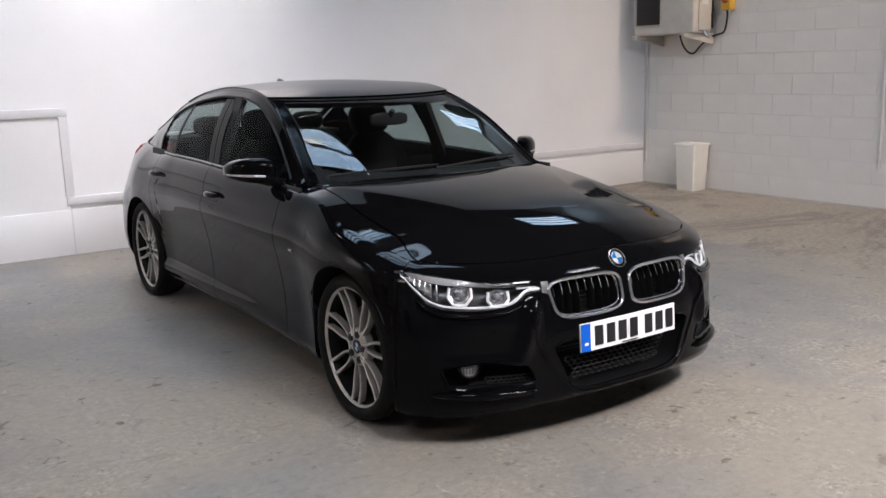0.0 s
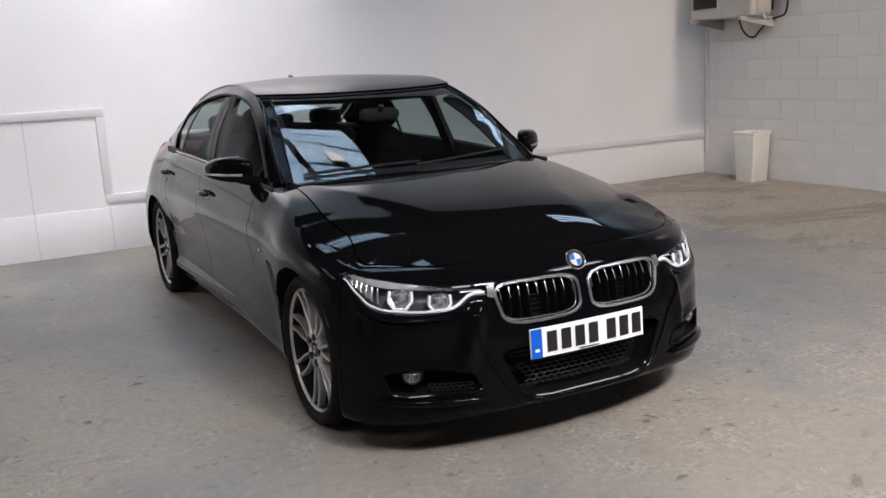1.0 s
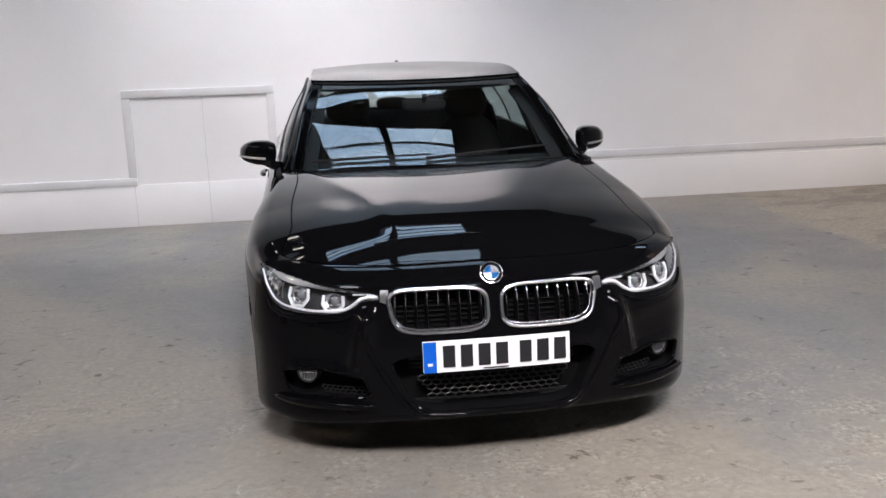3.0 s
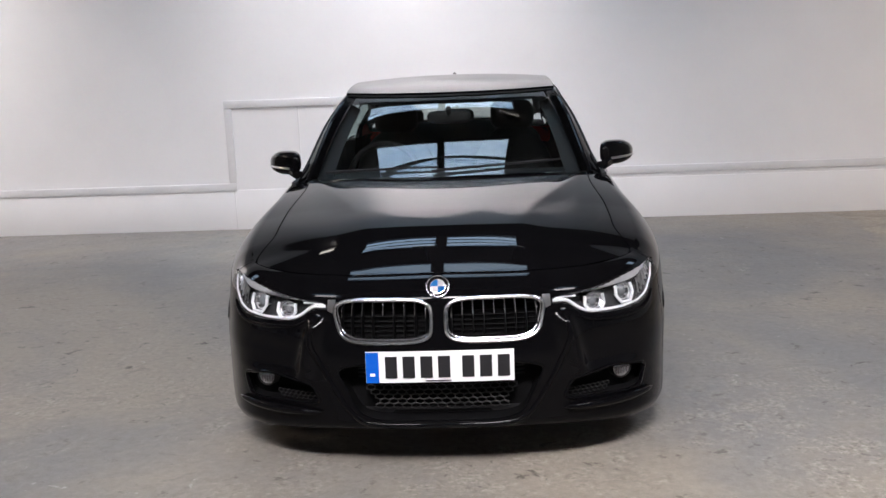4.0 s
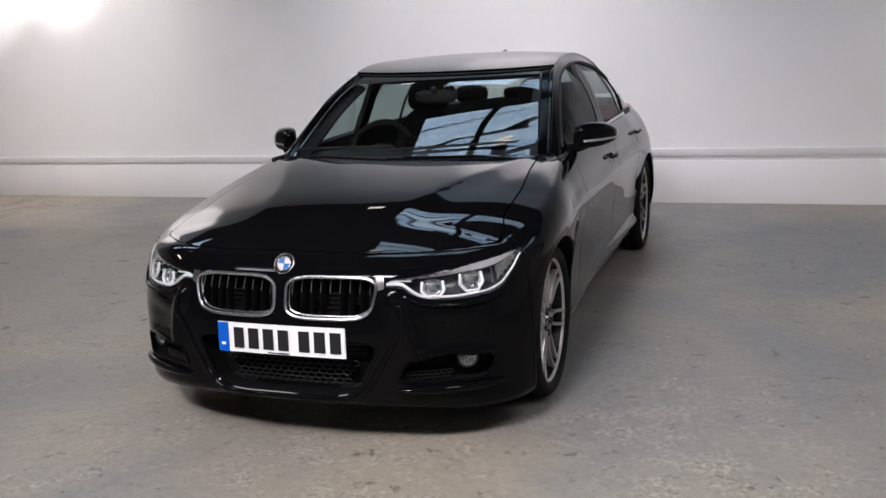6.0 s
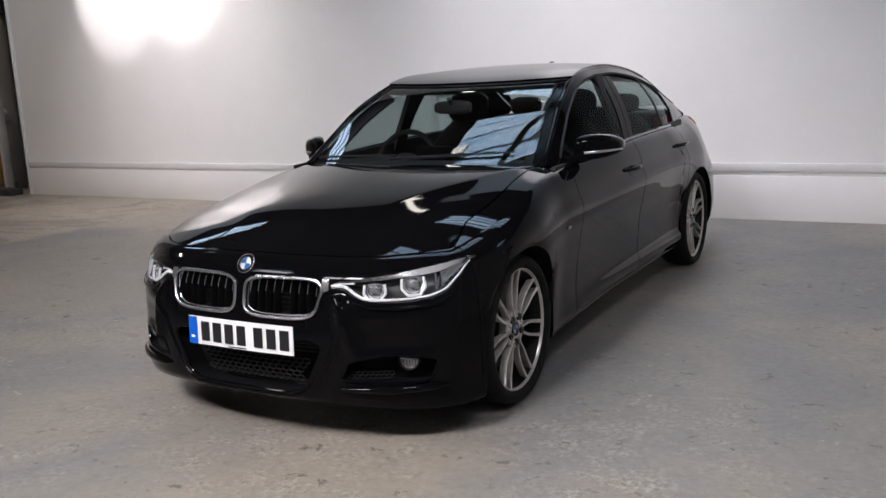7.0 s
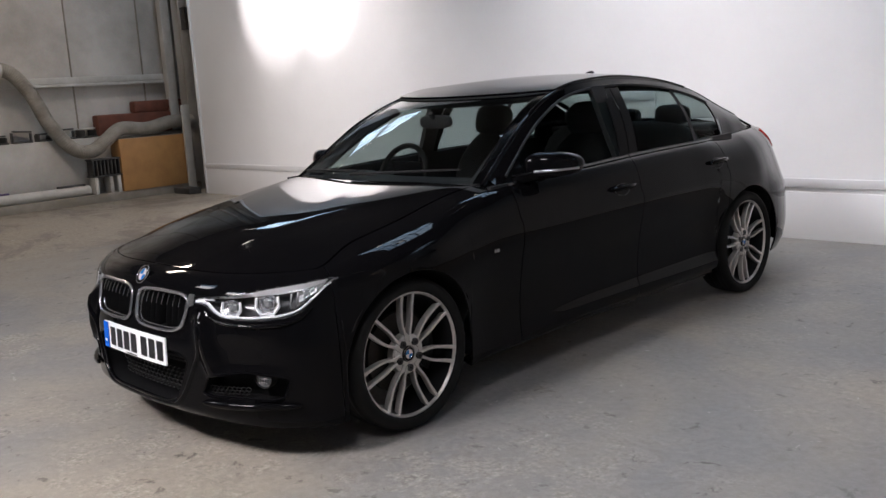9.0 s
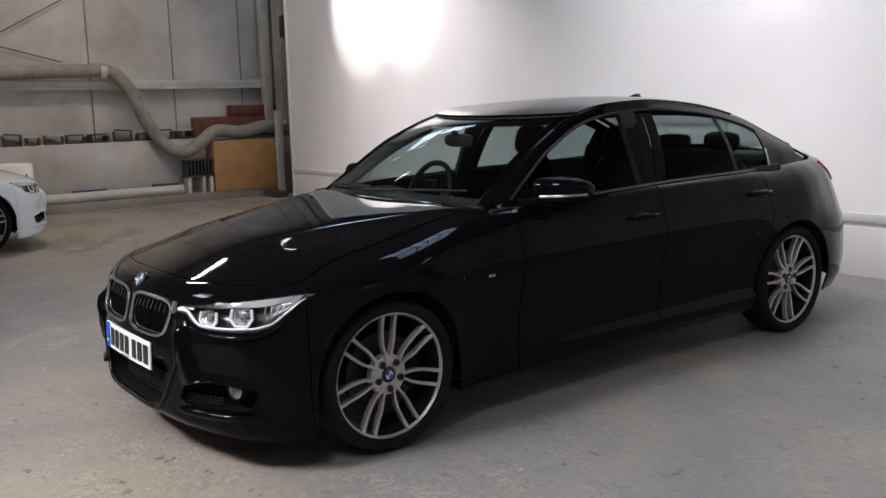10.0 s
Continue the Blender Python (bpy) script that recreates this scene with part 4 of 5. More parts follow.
        z = lerp(lerp(1.052, 1.046, step(3.3, 3.6, y)) if y < 3.66 else lerp(1.046, e.z, step(3.66, 3.85, y)), e.z, abs(k) ** 2.4)
        return Vector((e.x * k, y, z))
    bm = B()
    lo, hi = LY(3.10), MAXL - 0.004
    sheet(bm, deck_pt, span(lo, hi, 50), span(-1, 1, 61), None, -hollow)
    part("boot_lid", bm, PAINT, car)
    for s in (1, -1):
        bm = B()
        sheet(bm, lambda L, v: body(s * L, v), span(LY(3.304), MAXL, 50), span(0, 1, 40), None, hollow)
        part("rear_bumper", bm, PAINT, car)
        bm = B()
        t0, t1 = LY(3.42), MAXL - 0.35
        sheet(bm, lambda L, t: skin(s * L, lerp(lerp(0.92, 0.84, step(t0, t0 + 0.12, L)), 0.962, t), 0.008), span(t0, t1, 24), span(0, 1, 8), None, 0.02)
        part("tail_lamp", bm, RED_LENS, car, "red tail lamp wrapping round the corner")
    # underside and cowl
    bm = B()
    sheet(bm, lambda y, k: Vector((k * (side_plan(min(max(y, -0.05), 3.05)) - (0.40 if any(abs(y - c) < 0.37 for c in AXLES) else 0.06)) * (1 - 0.5 * step(-0.3, -0.7, y) - 0.3 * step(3.1, 3.45, y)), y, 0.235)), span(-0.66, 3.45, 110), span(-1, 1, 9), None, 0.03)
    part("underbody", bm, PLASTIC, car)
    bm = B()
    sheet(bm, lambda y, k: Vector((k * 0.68, lerp(0.42, 0.60, k * k) + 0.1 * y, 0.902 - 0.012 * k * k)), span(0, 1, 3), span(-1, 1, 25), None, 0.01)
    cowl = part("cowl", bm, PLASTIC, car)
    for k0, k1, lift in ((-0.86, -0.06, 0.0), (-0.10, 0.80, 0.012)):
        pts = [upper(0.04 + 0.10 * math.sin(math.pi * 0.5 * t) * 0.5 + lift, lerp(k0, k1, t), 0.012) for t in span(0, 1, 14)]
        part("wiper_arm", tube(B(), pts, lambda t: 0.008 - 0.003 * t, False, 6), PLASTIC, car, "black wiper arm")
    # firewall closes the engine bay
    bm = B()
    box(bm, (-0.72, 0.40, 0.24), (0.72, 0.42, 0.88), 0.005)
    part("bulkhead", bm, PLASTIC, car)

    # kidney grilles
    for s in (1, -1):
        rim = ring_on_skin("grille_surround", KIDNEY, 0.0072, CHROME, bumper, s, 0.004, "chrome kidney grille surround")
        part("grille_rim", tube(B(), [skin(s * a, z, -0.006) + Vector((0, 0.006, 0)) for a, z in kidney(72, -0.006)], 0.0042, True, 8), CHROME, rim)
        recess("grille_shell", KIDNEY, 0.07, VOID, rim, s)
        for k in range(9):
            L = lerp(0.045, 0.352, k / 8)
            zs = [z for a, z in kidney(240) if abs(a - L) < 0.006]
            z0, z1 = min(zs) + 0.004, max(zs) - 0.004
            bm = B()
            front, back = [], []
            for t in span(0, 1, 10):
                z = lerp(z0, z1, t)
                p = skin(s * L, z, -0.004 - 0.012 * (1 - math.sin(math.pi * t) ** 0.4))
                rows4 = [bm.verts.new(p + Vector(d)) for d in ((-0.0022, 0.003, 0), (0, -0.001, 0), (0.0022, 0.003, 0), (0.003, 0.045, 0), (-0.003, 0.045, 0))]
                front.append(rows4)
            for i in range(9):
                for q in range(5):
                    bm.faces.new((front[i][q], front[i][(q + 1) % 5], front[i + 1][(q + 1) % 5], front[i + 1][q]))
            part("grille_bar", bm, VOID, rim)
            bm = B()
            p = skin(s * L, z1 - 0.012, -0.006)
            tube(bm, [skin(s * L, lerp(z1 - 0.05, z1 - 0.004, t), -0.005 - 0.010 * t * t) + Vector((0, -0.0015, 0)) for t in span(0, 1, 6)], 0.0017, False, 6)
            part("bar_tip", bm, BAR_TIP, rim)
        # radiator slats behind
        for k in range(8):
            z = 0.51 + k * 0.017
            part("radiator_slat", tube(B(), [skin(s * a, z, 0) + Vector((0, 0.062, 0)) for a in span(0.03, 0.36, 6)], 0.003, False, 6), VOID, rim)
        # bright bridge from grille to lamp
        bm = B()
        sheet(bm, lambda L, t: skin(s * L, lerp(lerp(0.606, 0.616, (L - 0.38) / 0.03), 0.652, t), 0.004), span(lx(0.374), lx(0.402), 6), span(0, 1, 5), None, 0.008)
        part("grille_bridge", bm, SATIN, bumper)
    c = skin(0, 0.688, 0.001)
    nrm = Vector((0, -0.82, 0.57))
    roundel(car, Matrix.Translation(c) @ nrm.to_track_quat("X", "Z").to_matrix().to_4x4(), 0.041)

    # lower intake with a honeycomb
    ring_on_skin("intake_rim", INTAKE, 0.007, PAINT, bumper, 1, -0.005)
    half = [(0.452, 0.560), (0.462, 0.515), (0.452, 0.465), (0.425, 0.405), (0.385, 0.335), (0.338, 0.262), (0.280, 0.212), (0.200, 0.200), (0.100, 0.198)]
    line = smooth_path([(a, z, 0) for a, z in half + [(0.0, 0.1975)] + [(-a, z) for a, z in half[::-1]]], 6)
    part("intake_blade", tube(B(), [skin(q.x, q.y, -0.006) for q in line], lambda t: 0.006 + 0.013 * math.sin(math.pi * t) ** 0.25 * (0.55 + 0.45 * abs(2 * t - 1)), False, 16, 0.8), PAINT, bumper, "gloss black blade curving under the intake")
    intake = recess("intake_shell", INTAKE, 0.10, VOID, bumper)
    for r in range(5):
        for cidx in range(-8, 9):
            x = (cidx + (0.5 if r % 2 else 0)) * 0.032
            if abs(x) > 0.225 + 0.012 * r:
                continue
            pts = []
            for a in range(6):
                t = math.pi / 3 * a + math.pi / 6
                pts.append((x + 0.0184 * math.cos(t), -0.70 + 0.18 * x * x, 0.252 + r * 0.0175 + 0.0115 * math.sin(t)))
            part("mesh_cell", tube(B(), pts, 0.0032, True, 5), HONEYCOMB, intake)
    for z in (0.36, 0.375, 0.39):
        part("intake_bar", tube(B(), [(x, -0.69 + 0.18 * x * x, z) for x in span(-0.3, 0.3, 13)], 0.004, False, 6), PLASTIC, intake)

    for s in (1, -1):
        ring_on_skin("pocket_rim", POCKET, 0.007, PAINT, bumper, s, -0.003)
        recess("pocket_shell", POCKET, 0.07, VOID, bumper, s)
        # fog lamp
        L = lx(0.672)
        c = skin(s * L, 0.343, -0.024)
        px, py, nx, ny = plan_at(L)
        face = Matrix.Translation(c) @ Vector((s * nx * 0.7, ny - 0.3, 0.0)).to_track_quat("X", "Z").to_matrix().to_4x4()
        bm = revolve(B(), [(0.041, -0.03), (0.041, 0.0), (0.037, 0.006), (0.034, 0.0), (0.033, -0.01)], 36)
        bmesh.ops.transform(bm, matrix=face, verts=bm.verts)
        fog = part("fog_lamp", bm, PLASTIC, bumper, "round fog lamp in a black bezel")
        bm = revolve(B(), [(0.0001, -0.032), (0.014, -0.028), (0.027, -0.014), (0.0345, 0.0)], 36)
        bmesh.ops.transform(bm, matrix=face, verts=bm.verts)
        part("reflector", bm, SATIN, fog)
        bm = B()
        for k in range(-2, 3):
            box(bm, (-0.012, -0.001 + k * 0.011, -0.026), (0.0, 0.002 + k * 0.011, -0.002), 0.0005, 1)
        box(bm, (-0.012, -0.031, -0.002), (0.002, 0.031, 0.002), 0.0008, 1)
        bmesh.ops.transform(bm, matrix=face, verts=bm.verts)
        part("lens_ribs", bm, CHROME, fog)
        bm = revolve(B(), [(0.0001, 0.008), (0.02, 0.006), (0.036, 0.0)], 36)
        bmesh.ops.transform(bm, matrix=face, verts=bm.verts)
        part("fog_cover", bm, CLEAR, fog).visible_shadow = False
        # honeycomb along the pocket's floor
        for r in range(2):
            for k in range(9):
                L0 = lx(0.45) + 0.021 * (k + 0.5 * r)
                cell = [skin(s * (L0 + 0.012 * math.cos(math.pi / 3 * q + math.pi / 6)), 0.284 + 0.013 * r + 0.008 * math.sin(math.pi / 3 * q + math.pi / 6), -0.028) for q in range(6)]
                part("pocket_mesh_cell", tube(B(), cell, 0.0022, True, 5), HONEYCOMB, bumper)
        # lower blade under the pocket
        pts = [skin(s * a, z, 0.011) for a, z in zip(span(lx(0.43), lx(0.775), 24), span(0.246, 0.240, 24))]
        part("bumper_blade", tube(B(), pts, lambda t: 0.001 + 0.015 * max(math.sin(math.pi * t), 0) ** 0.4, False, 16), PAINT, bumper)
        # bonnet-to-lamp crease highlights: blade under the lamp
        pts = [skin(s * a, lamp_low(a) - 0.020, 0.002) for a in span(lx(0.49), LY(-0.45), 28)]
        part("lamp_brow", tube(B(), pts, lambda t: 0.002 + 0.007 * math.sin(math.pi * t) ** 0.5, False, 12), PAINT, bumper)
        build_headlamp(bumper, s)

    # number plate with plain bars
    bm = B()
    plate_pts = lambda x, z: Vector((x, -0.768 + 0.10 * x * x + 0.05 * (z - 0.36), z))
    sheet(bm, plate_pts, span(-0.26, 0.26, 13), span(0.366, 0.477, 3), None, -0.006)
    plate = part("number_plate", bm, PLATE_WHITE, car, "white number plate with a blue band")
    bm = B()
    sheet(bm, lambda x, z: plate_pts(x, z) + Vector((0, -0.0085, 0)), span(-0.259, -0.214, 4), span(0.367, 0.476, 3), None, -0.002)
    part("country_band", bm, PLATE_BLUE, plate)
    for x in (-0.170, -0.108, -0.046, 0.016, 0.100, 0.162, 0.224):
        bm = B()
        sheet(bm, lambda u, z: plate_pts(u, z) + Vector((0, -0.0085, 0)), span(x - 0.021, x + 0.021, 3), span(0.384, 0.461, 3), None, -0.002)
        part("plate_bar", bm, INK, plate)
    bm = B()
    sheet(bm, lambda u, z: plate_pts(u, z) + Vector((0, -0.009, 0)), span(-0.05, 0.04, 4), [0.371, 0.375], None, -0.001)
    part("maker_bar", bm, RIM_DARK, plate)
    bm = B()
    sheet(bm, lambda u, z: plate_pts(u, z) + Vector((0, -0.0115, 0)), span(-0.245, -0.228, 3), [0.392, 0.402], None, -0.001)
    part("band_bar", bm, PLATE_WHITE, plate)

    build_cabin(car)
    first = build_wheel(car)
    first.matrix_basis = pose(0.766, 0, ARCH_Z, -1)
    copy_thing(first, pose(0.785, 2.81, ARCH_Z, 30))
    copy_thing(first, pose(-0.766, 0, ARCH_Z, 22, 0, 180))
    copy_thing(first, pose(-0.785, 2.81, ARCH_Z, 5, 0, 180))
    return car


def build_headlamp(bumper, s):
    """Twin projector lamp: dark bowl, light guides, lenses, bright brow and a clear cover."""
    ls = span(LAMP0 + 0.003, LAMP1 - 0.002, 44)

    def at(L, t, out):
        return skin(s * L, lerp(lamp_low(L), lamp_top(L), t), out)
    bm = B()
    deep = lambda L, t: -0.055 * math.sin(math.pi * min(max(t, 0), 1)) ** 0.5 * step(LAMP0, LAMP0 + 0.1, L) * (1 - step(LAMP1 - 0.12, LAMP1, L))
    sheet(bm, lambda L, t: at(L, t, deep(L, t)), ls, span(0, 1, 14), None, 0.004)
    lamp = part("headlamp", bm, LAMP_BOWL, bumper, "clear twin-projector headlamp with bright trim")
    bm = B()
    sheet(bm, lambda L, t: at(L, t, 0.002), ls, span(0, 1, 8))
    part("lamp_cover", bm, CLEAR, lamp).visible_shadow = False
    # bright brow along the top and reflector at the corner
    bm = B()
    sheet(bm, lambda L, t: at(L, lerp(0.98, lerp(0.90, 0.78, step(lx(0.50), lx(0.78), L)), t), -0.003 - 0.016 * t + 0.0007 * math.sin(150 * L) * t), span(lx(0.45), LAMP1 - 0.02, 90), span(0, 1, 6), None, 0.003)
    part("lamp_brow_trim", bm, BROW, lamp)
    bm = B()
    sheet(bm, lambda L, t: at(L, t, -0.022 - 0.006 * math.sin(14 * t)), span(lx(0.785), LAMP1 - 0.05, 14), span(0.2, 0.72, 10), None, 0.003)
    part("corner_reflector", bm, SATIN, lamp)
    # lower light guide, from the grille along the bottom and up the outer edge
    bm = tube(B(), [at(L, lerp(0.45, 0.09, step(lx(0.44), lx(0.53), L)), -0.006) for L in span(LAMP0 + 0.006, LAMP1 - 0.03, 50)], lambda t: 0.0068 - 0.0036 * t, False, 8)
    part("light_guide", bm, LIGHT_GUIDE, lamp)
    for k, L in enumerate(span(lx(0.765), LAMP1 - 0.075, 6)):
        part("reflector_rib", tube(B(), [at(L + 0.006 * t, lerp(0.22, 0.74, t), -0.014) for t in span(0, 1, 5)], 0.003, False, 6), SATIN, lamp)
    bm = tube(B(), [at(L, 0.84, -0.006) for L in span(LAMP0 + 0.006, lx(0.50), 10)], 0.004, False, 6)
    part("upper_guide", bm, LIGHT_GUIDE, lamp)
    for x, zc, r in ((0.572, 0.606, 0.039), (0.700, 0.620, 0.044)):
        L = lx(x)
        hexa = [(-0.92, 0.72), (-1.0, -0.25), (-0.52, -0.95), (0.52, -0.95), (1.0, -0.25), (0.92, 0.72)]
        ring = []
        for (ax, az), (bx, bz) in zip(hexa, hexa[1:]):
            ring += [skin(s * (L + r * 1.08 * lerp(ax, bx, t)), zc + r * 0.86 * lerp(az, bz, t), -0.008) for t in (0, 0.25, 0.5, 0.75)]
        ring.append(skin(s * (L + r * 1.08 * 0.92), zc + r * 0.86 * 0.72, -0.008))
        part("ring_guide", tube(B(), ring, 0.0058, False, 8), LIGHT_GUIDE, lamp)
        inner = [skin(s * (L + r * 0.80 * math.cos(a)), zc + r * 0.66 * math.sin(a), -0.018) for a in span(-3.6, 0.46, 22)]
        part("inner_guide", tube(B(), inner, 0.0022, False, 6), SATIN, lamp)
        bm = B()
        sheet(bm, lambda a, q: skin(s * (L + r * q * math.cos(a) * (1.1 + 0.06 * math.cos(6 * a))), zc + r * q * math.sin(a) * 0.78, -0.014 - 0.028 * (1 - q)), span(0, 2 * math.pi, 37), span(0.5, 1.05, 5))
        part("lamp_dish", bm, LAMP_DISH, lamp)
        c = skin(s * L, zc, -0.030)
        face = Matrix.Translation(c) @ Vector((s * 0.25, -1, 0.02)).to_track_quat("X", "Z").to_matrix().to_4x4()
        bm = revolve(B(), [(r * 0.50, -0.004), (r * 0.56, 0.008), (r * 0.66, 0.010), (r * 0.70, -0.012)], 32)
        bmesh.ops.transform(bm, matrix=face, verts=bm.verts)
        bezel = part("lens_bezel", bm, CHROME, lamp)
        bm = B()
        sheet(bm, lambda a, b: Vector((0.018 * math.cos(b), r * 0.52 * math.sin(b) * math.cos(a), r * 0.52 * math.sin(b) * math.sin(a))), span(0, 2 * math.pi, 25), span(0.02, math.pi / 2, 8))
        bmesh.ops.transform(bm, matrix=face, verts=bm.verts)
        part("projector_lens", bm, LENS, bezel)
        bm = B()
        for k in (-0.3, 0.3):
            box(bm, (-0.004, -r * 0.6, r * k - 0.003), (0.012, r * 0.6, r * k + 0.003), 0.001, 1)
        bmesh.ops.transform(bm, matrix=face, verts=bm.verts)
        part("lens_shutter", bm, SATIN, bezel)


def build_cabin(car):
    """Seats, dashboard and wheel inside; the driver sits on the car's right."""
    def seat(x):
        bm = B()
        cushion(bm, (x, 1.47, 0.42), (0.25, 0.27, 0.10), 3.5)
        st = part("front_seat", bm, LEATHER, car, "black leather front seat")
        bm = B()
        cushion(bm, (0, 0, 0.33), (0.25, 0.08, 0.35), 3.2, 24, 16)
        for v in bm.verts:
            v.co.x *= 1 - 0.30 * step(0.42, 0.70, v.co.z)
        bmesh.ops.transform(bm, matrix=pose(x, 1.71, 0.42, -17), verts=bm.verts)
        part("backrest", bm, LEATHER, st)
        bm = B()
        cushion(bm, (0, 0, 0.745), (0.135, 0.052, 0.095), 3.2, 24, 14)
        bmesh.ops.transform(bm, matrix=pose(x, 1.71, 0.42, -15), verts=bm.verts)
        part("headrest", bm, LEATHER, st)
        bm = B()
        for d in (-0.06, 0.06):
            tube(bm, [Vector((x + d, 1.865, 1.0)), Vector((x + d, 1.89, 1.12))], 0.006, False, 8)
        part("headrest_post", bm, SATIN, st)
    seat(0.36)
    seat(-0.36)
    bm = B()
    cushion(bm, (0, 2.40, 0.48), (0.62, 0.25, 0.10), 4)
    rear = part("rear_bench", bm, LEATHER, car, "black rear bench seat")
    bm = B()
    cushion(bm, (0, 0, 0.30), (0.60, 0.07, 0.30), 4, 28, 14)
    bmesh.ops.transform(bm, matrix=pose(0, 2.56, 0.50, -22), verts=bm.verts)
    part("rear_backrest", bm, LEATHER, rear)
    for x in (-0.36, 0, 0.36):
        bm = B()
        cushion(bm, (x, 2.80, 1.10), (0.12, 0.05, 0.065 if x else 0.045), 3, 20, 12)
        part("rear_headrest", bm, LEATHER, rear)
    bm = B()
    box(bm, (-0.62, 2.80, 1.0), (0.62, 3.15, 1.03), 0.01)
    part("parcel_shelf", bm, PLASTIC, car)
    # dashboard
    bm = B()
    prof = crv((0, 0.885), (0.25, 0.925), (0.5, 0.93), (0.8, 0.90), (0.95, 0.82), (1, 0.60))
    sheet(bm, lambda x, t: Vector((x, lerp(0.50, 0.98, t) + 0.10 * (x / 0.66) ** 2 * (1 - t), prof(t) + (0.03 * math.exp(-((x + 0.36) / 0.16) ** 2) * step(0.45, 0.75, t)))), span(-0.66, 0.66, 33), span(0, 1, 24), None, 0.02)
    dash = part("dashboard", bm, PLASTIC, car, "black moulded dashboard")
    bm = B()
    box(bm, (-0.10, 0.80, 0.92), (0.12, 0.815, 1.0), 0.006)
    part("display", bm, GLOSS_BLACK, dash)
    # steering wheel, on the right
    m = pose(-0.36, 1.10, 0.875, 68, 0, 0)
    bm = tube(B(), [(0.185 * math.cos(a), 0.185 * math.sin(a), 0) for a in span(0, 2 * math.pi, 49)[:-1]], 0.016, True, 10)
    bmesh.ops.transform(bm, matrix=m, verts=bm.verts)
    sw = part("steering_wheel", bm, LEATHER, car, "black leather steering wheel")
    bm = B()
    cushion(bm, (0, 0, -0.02), (0.075, 0.065, 0.035), 3)
    for a in (0.0, math.pi, -math.pi / 2):
        tube(bm, [(0.05 * math.cos(a), 0.05 * math.sin(a), -0.01), (0.18 * math.cos(a), 0.18 * math.sin(a), 0)], 0.014, False, 8, 1.4)
    bmesh.ops.transform(bm, matrix=m, verts=bm.verts)
    part("wheel_hub", bm, PLASTIC, sw)
    # inner mirror and its foot
    bm = B()
    cushion(bm, (0, 1.04, 1.185), (0.115, 0.022, 0.035), 3.5, 24, 12)
    im = part("inner_mirror", bm, PLASTIC, car, "black rear-view mirror")
    part("mirror_foot", tube(B(), [Vector((0, 1.03, 1.20)), Vector((0, 1.0, 1.232))], 0.014, False, 8), PLASTIC, im)
    for s in (1, -1):
        bm = B()
        sheet(bm, lambda y, t: Vector((s * lerp(0.80, 0.765, t), y, lerp(0.30, 0.93 + 0.03 * (y - 1), t))), span(0.6, 2.8, 16), span(0, 1, 8), None, 0.02)
        part("door_card", bm, PLASTIC, car)
    bm = B()
    box(bm, (-0.75, 0.45, 0.27), (0.75, 3.0, 0.29), 0.004)
    box(bm, (-0.12, 0.9, 0.29), (0.12, 2.2, 0.56), 0.03)
    part("cabin_floor", bm, PLASTIC, car)
    for s in (1, -1):
        bm = B()
        sheet(bm, lambda z, t: Vector((s * lerp(0.775, 0.60, (z - 0.9) / 0.42), 1.60 + 0.11 * t, z)), span(0.9, 1.32, 6), span(0, 1, 3), None, 0.03)
        part("pillar_lining", bm, PLASTIC, car)


car = build_car()


# ---- lamps ----
def floodlight(x, y, z, target, watts, angle, blend, col=(1.0, 0.915, 0.91)):
    """An unseen box floodlight hung from the roof, with its beam."""
    m = look((x, y, z), target)
    fl = thing("floodlight", m, "black box floodlight hung over the white wall", "floodlight", "wall floodlights")
    part("housing", box(B(), (-0.14, -0.1, 0.02), (0.14, 0.1, 0.1), 0.015), PLASTIC, fl)
    part("lamp_glass", box(B(), (-0.12, -0.08, 0.012), (0.12, 0.08, 0.019), 0.002), LAMP_GLOW, fl)
    inv = m.inverted()
    part("hanger", tube(B(), [inv @ Vector((x, y, z + 0.05)), inv @ Vector((x, y, ROOF_Z))], 0.012, False, 8), PLASTIC, fl)
    spot("floodlight_beam", (x, y, z), target, watts, col, angle, blend, 0.08)


for x, z, w in ((-6.5, 2.9, 440), (-5.5, 2.97, 440)):
    floodlight(x, 3.0, 4.2, (x, WALL_Y, z), w, 41, 0.3)
for x, z, w in ((-0.4, 3.1, 400), (0.75, 3.1, 270)):
    floodlight(x, 3.0, 4.2, (x, WALL_Y, z), w, 48, 0.75)
# wide beams added to brighten the wall below the hot spots
for x, z, w in ((-5.2, 1.0, 700), (-1.3, 1.0, 440)):
    floodlight(x, 2.0, 4.7, (x, WALL_Y, z), w, 74, 1.0)
# one more beam, added to lift the lower wall behind the car
floodlight(0.3, 2.0, 4.7, (0.3, WALL_Y, 0.4), 260, 50, 1.0)
floodlight(-2.0, 3.95, 4.2, (-2.0, 3.75, 0), 170, 24, 1.0, (0.92, 1.0, 0.93))


def hall_lamp(x, y, z, target, sx, sy, watts, col, spread=170):
    m = look((x, y, z), target)
    la = thing("ceiling_lamp", m, "rectangular white ceiling lamp under the dark roof", "lamp", "hall lamps")
    part("lamp_body", box(B(), (-sx / 2 - 0.03, -sy / 2 - 0.03, 0.01), (sx / 2 + 0.03, sy / 2 + 0.03, 0.09), 0.01), STEEL_PAINT, la)
    inv = m.inverted()
    part("lamp_hanger", tube(B(), [inv @ Vector((x, y, z + 0.02)), inv @ Vector((x, y, ROOF_Z + 0.02))], 0.012, False, 8), STEEL_PAINT, la)
    area("ceiling_lamp_light", m, sx, sy, watts, col, spread)


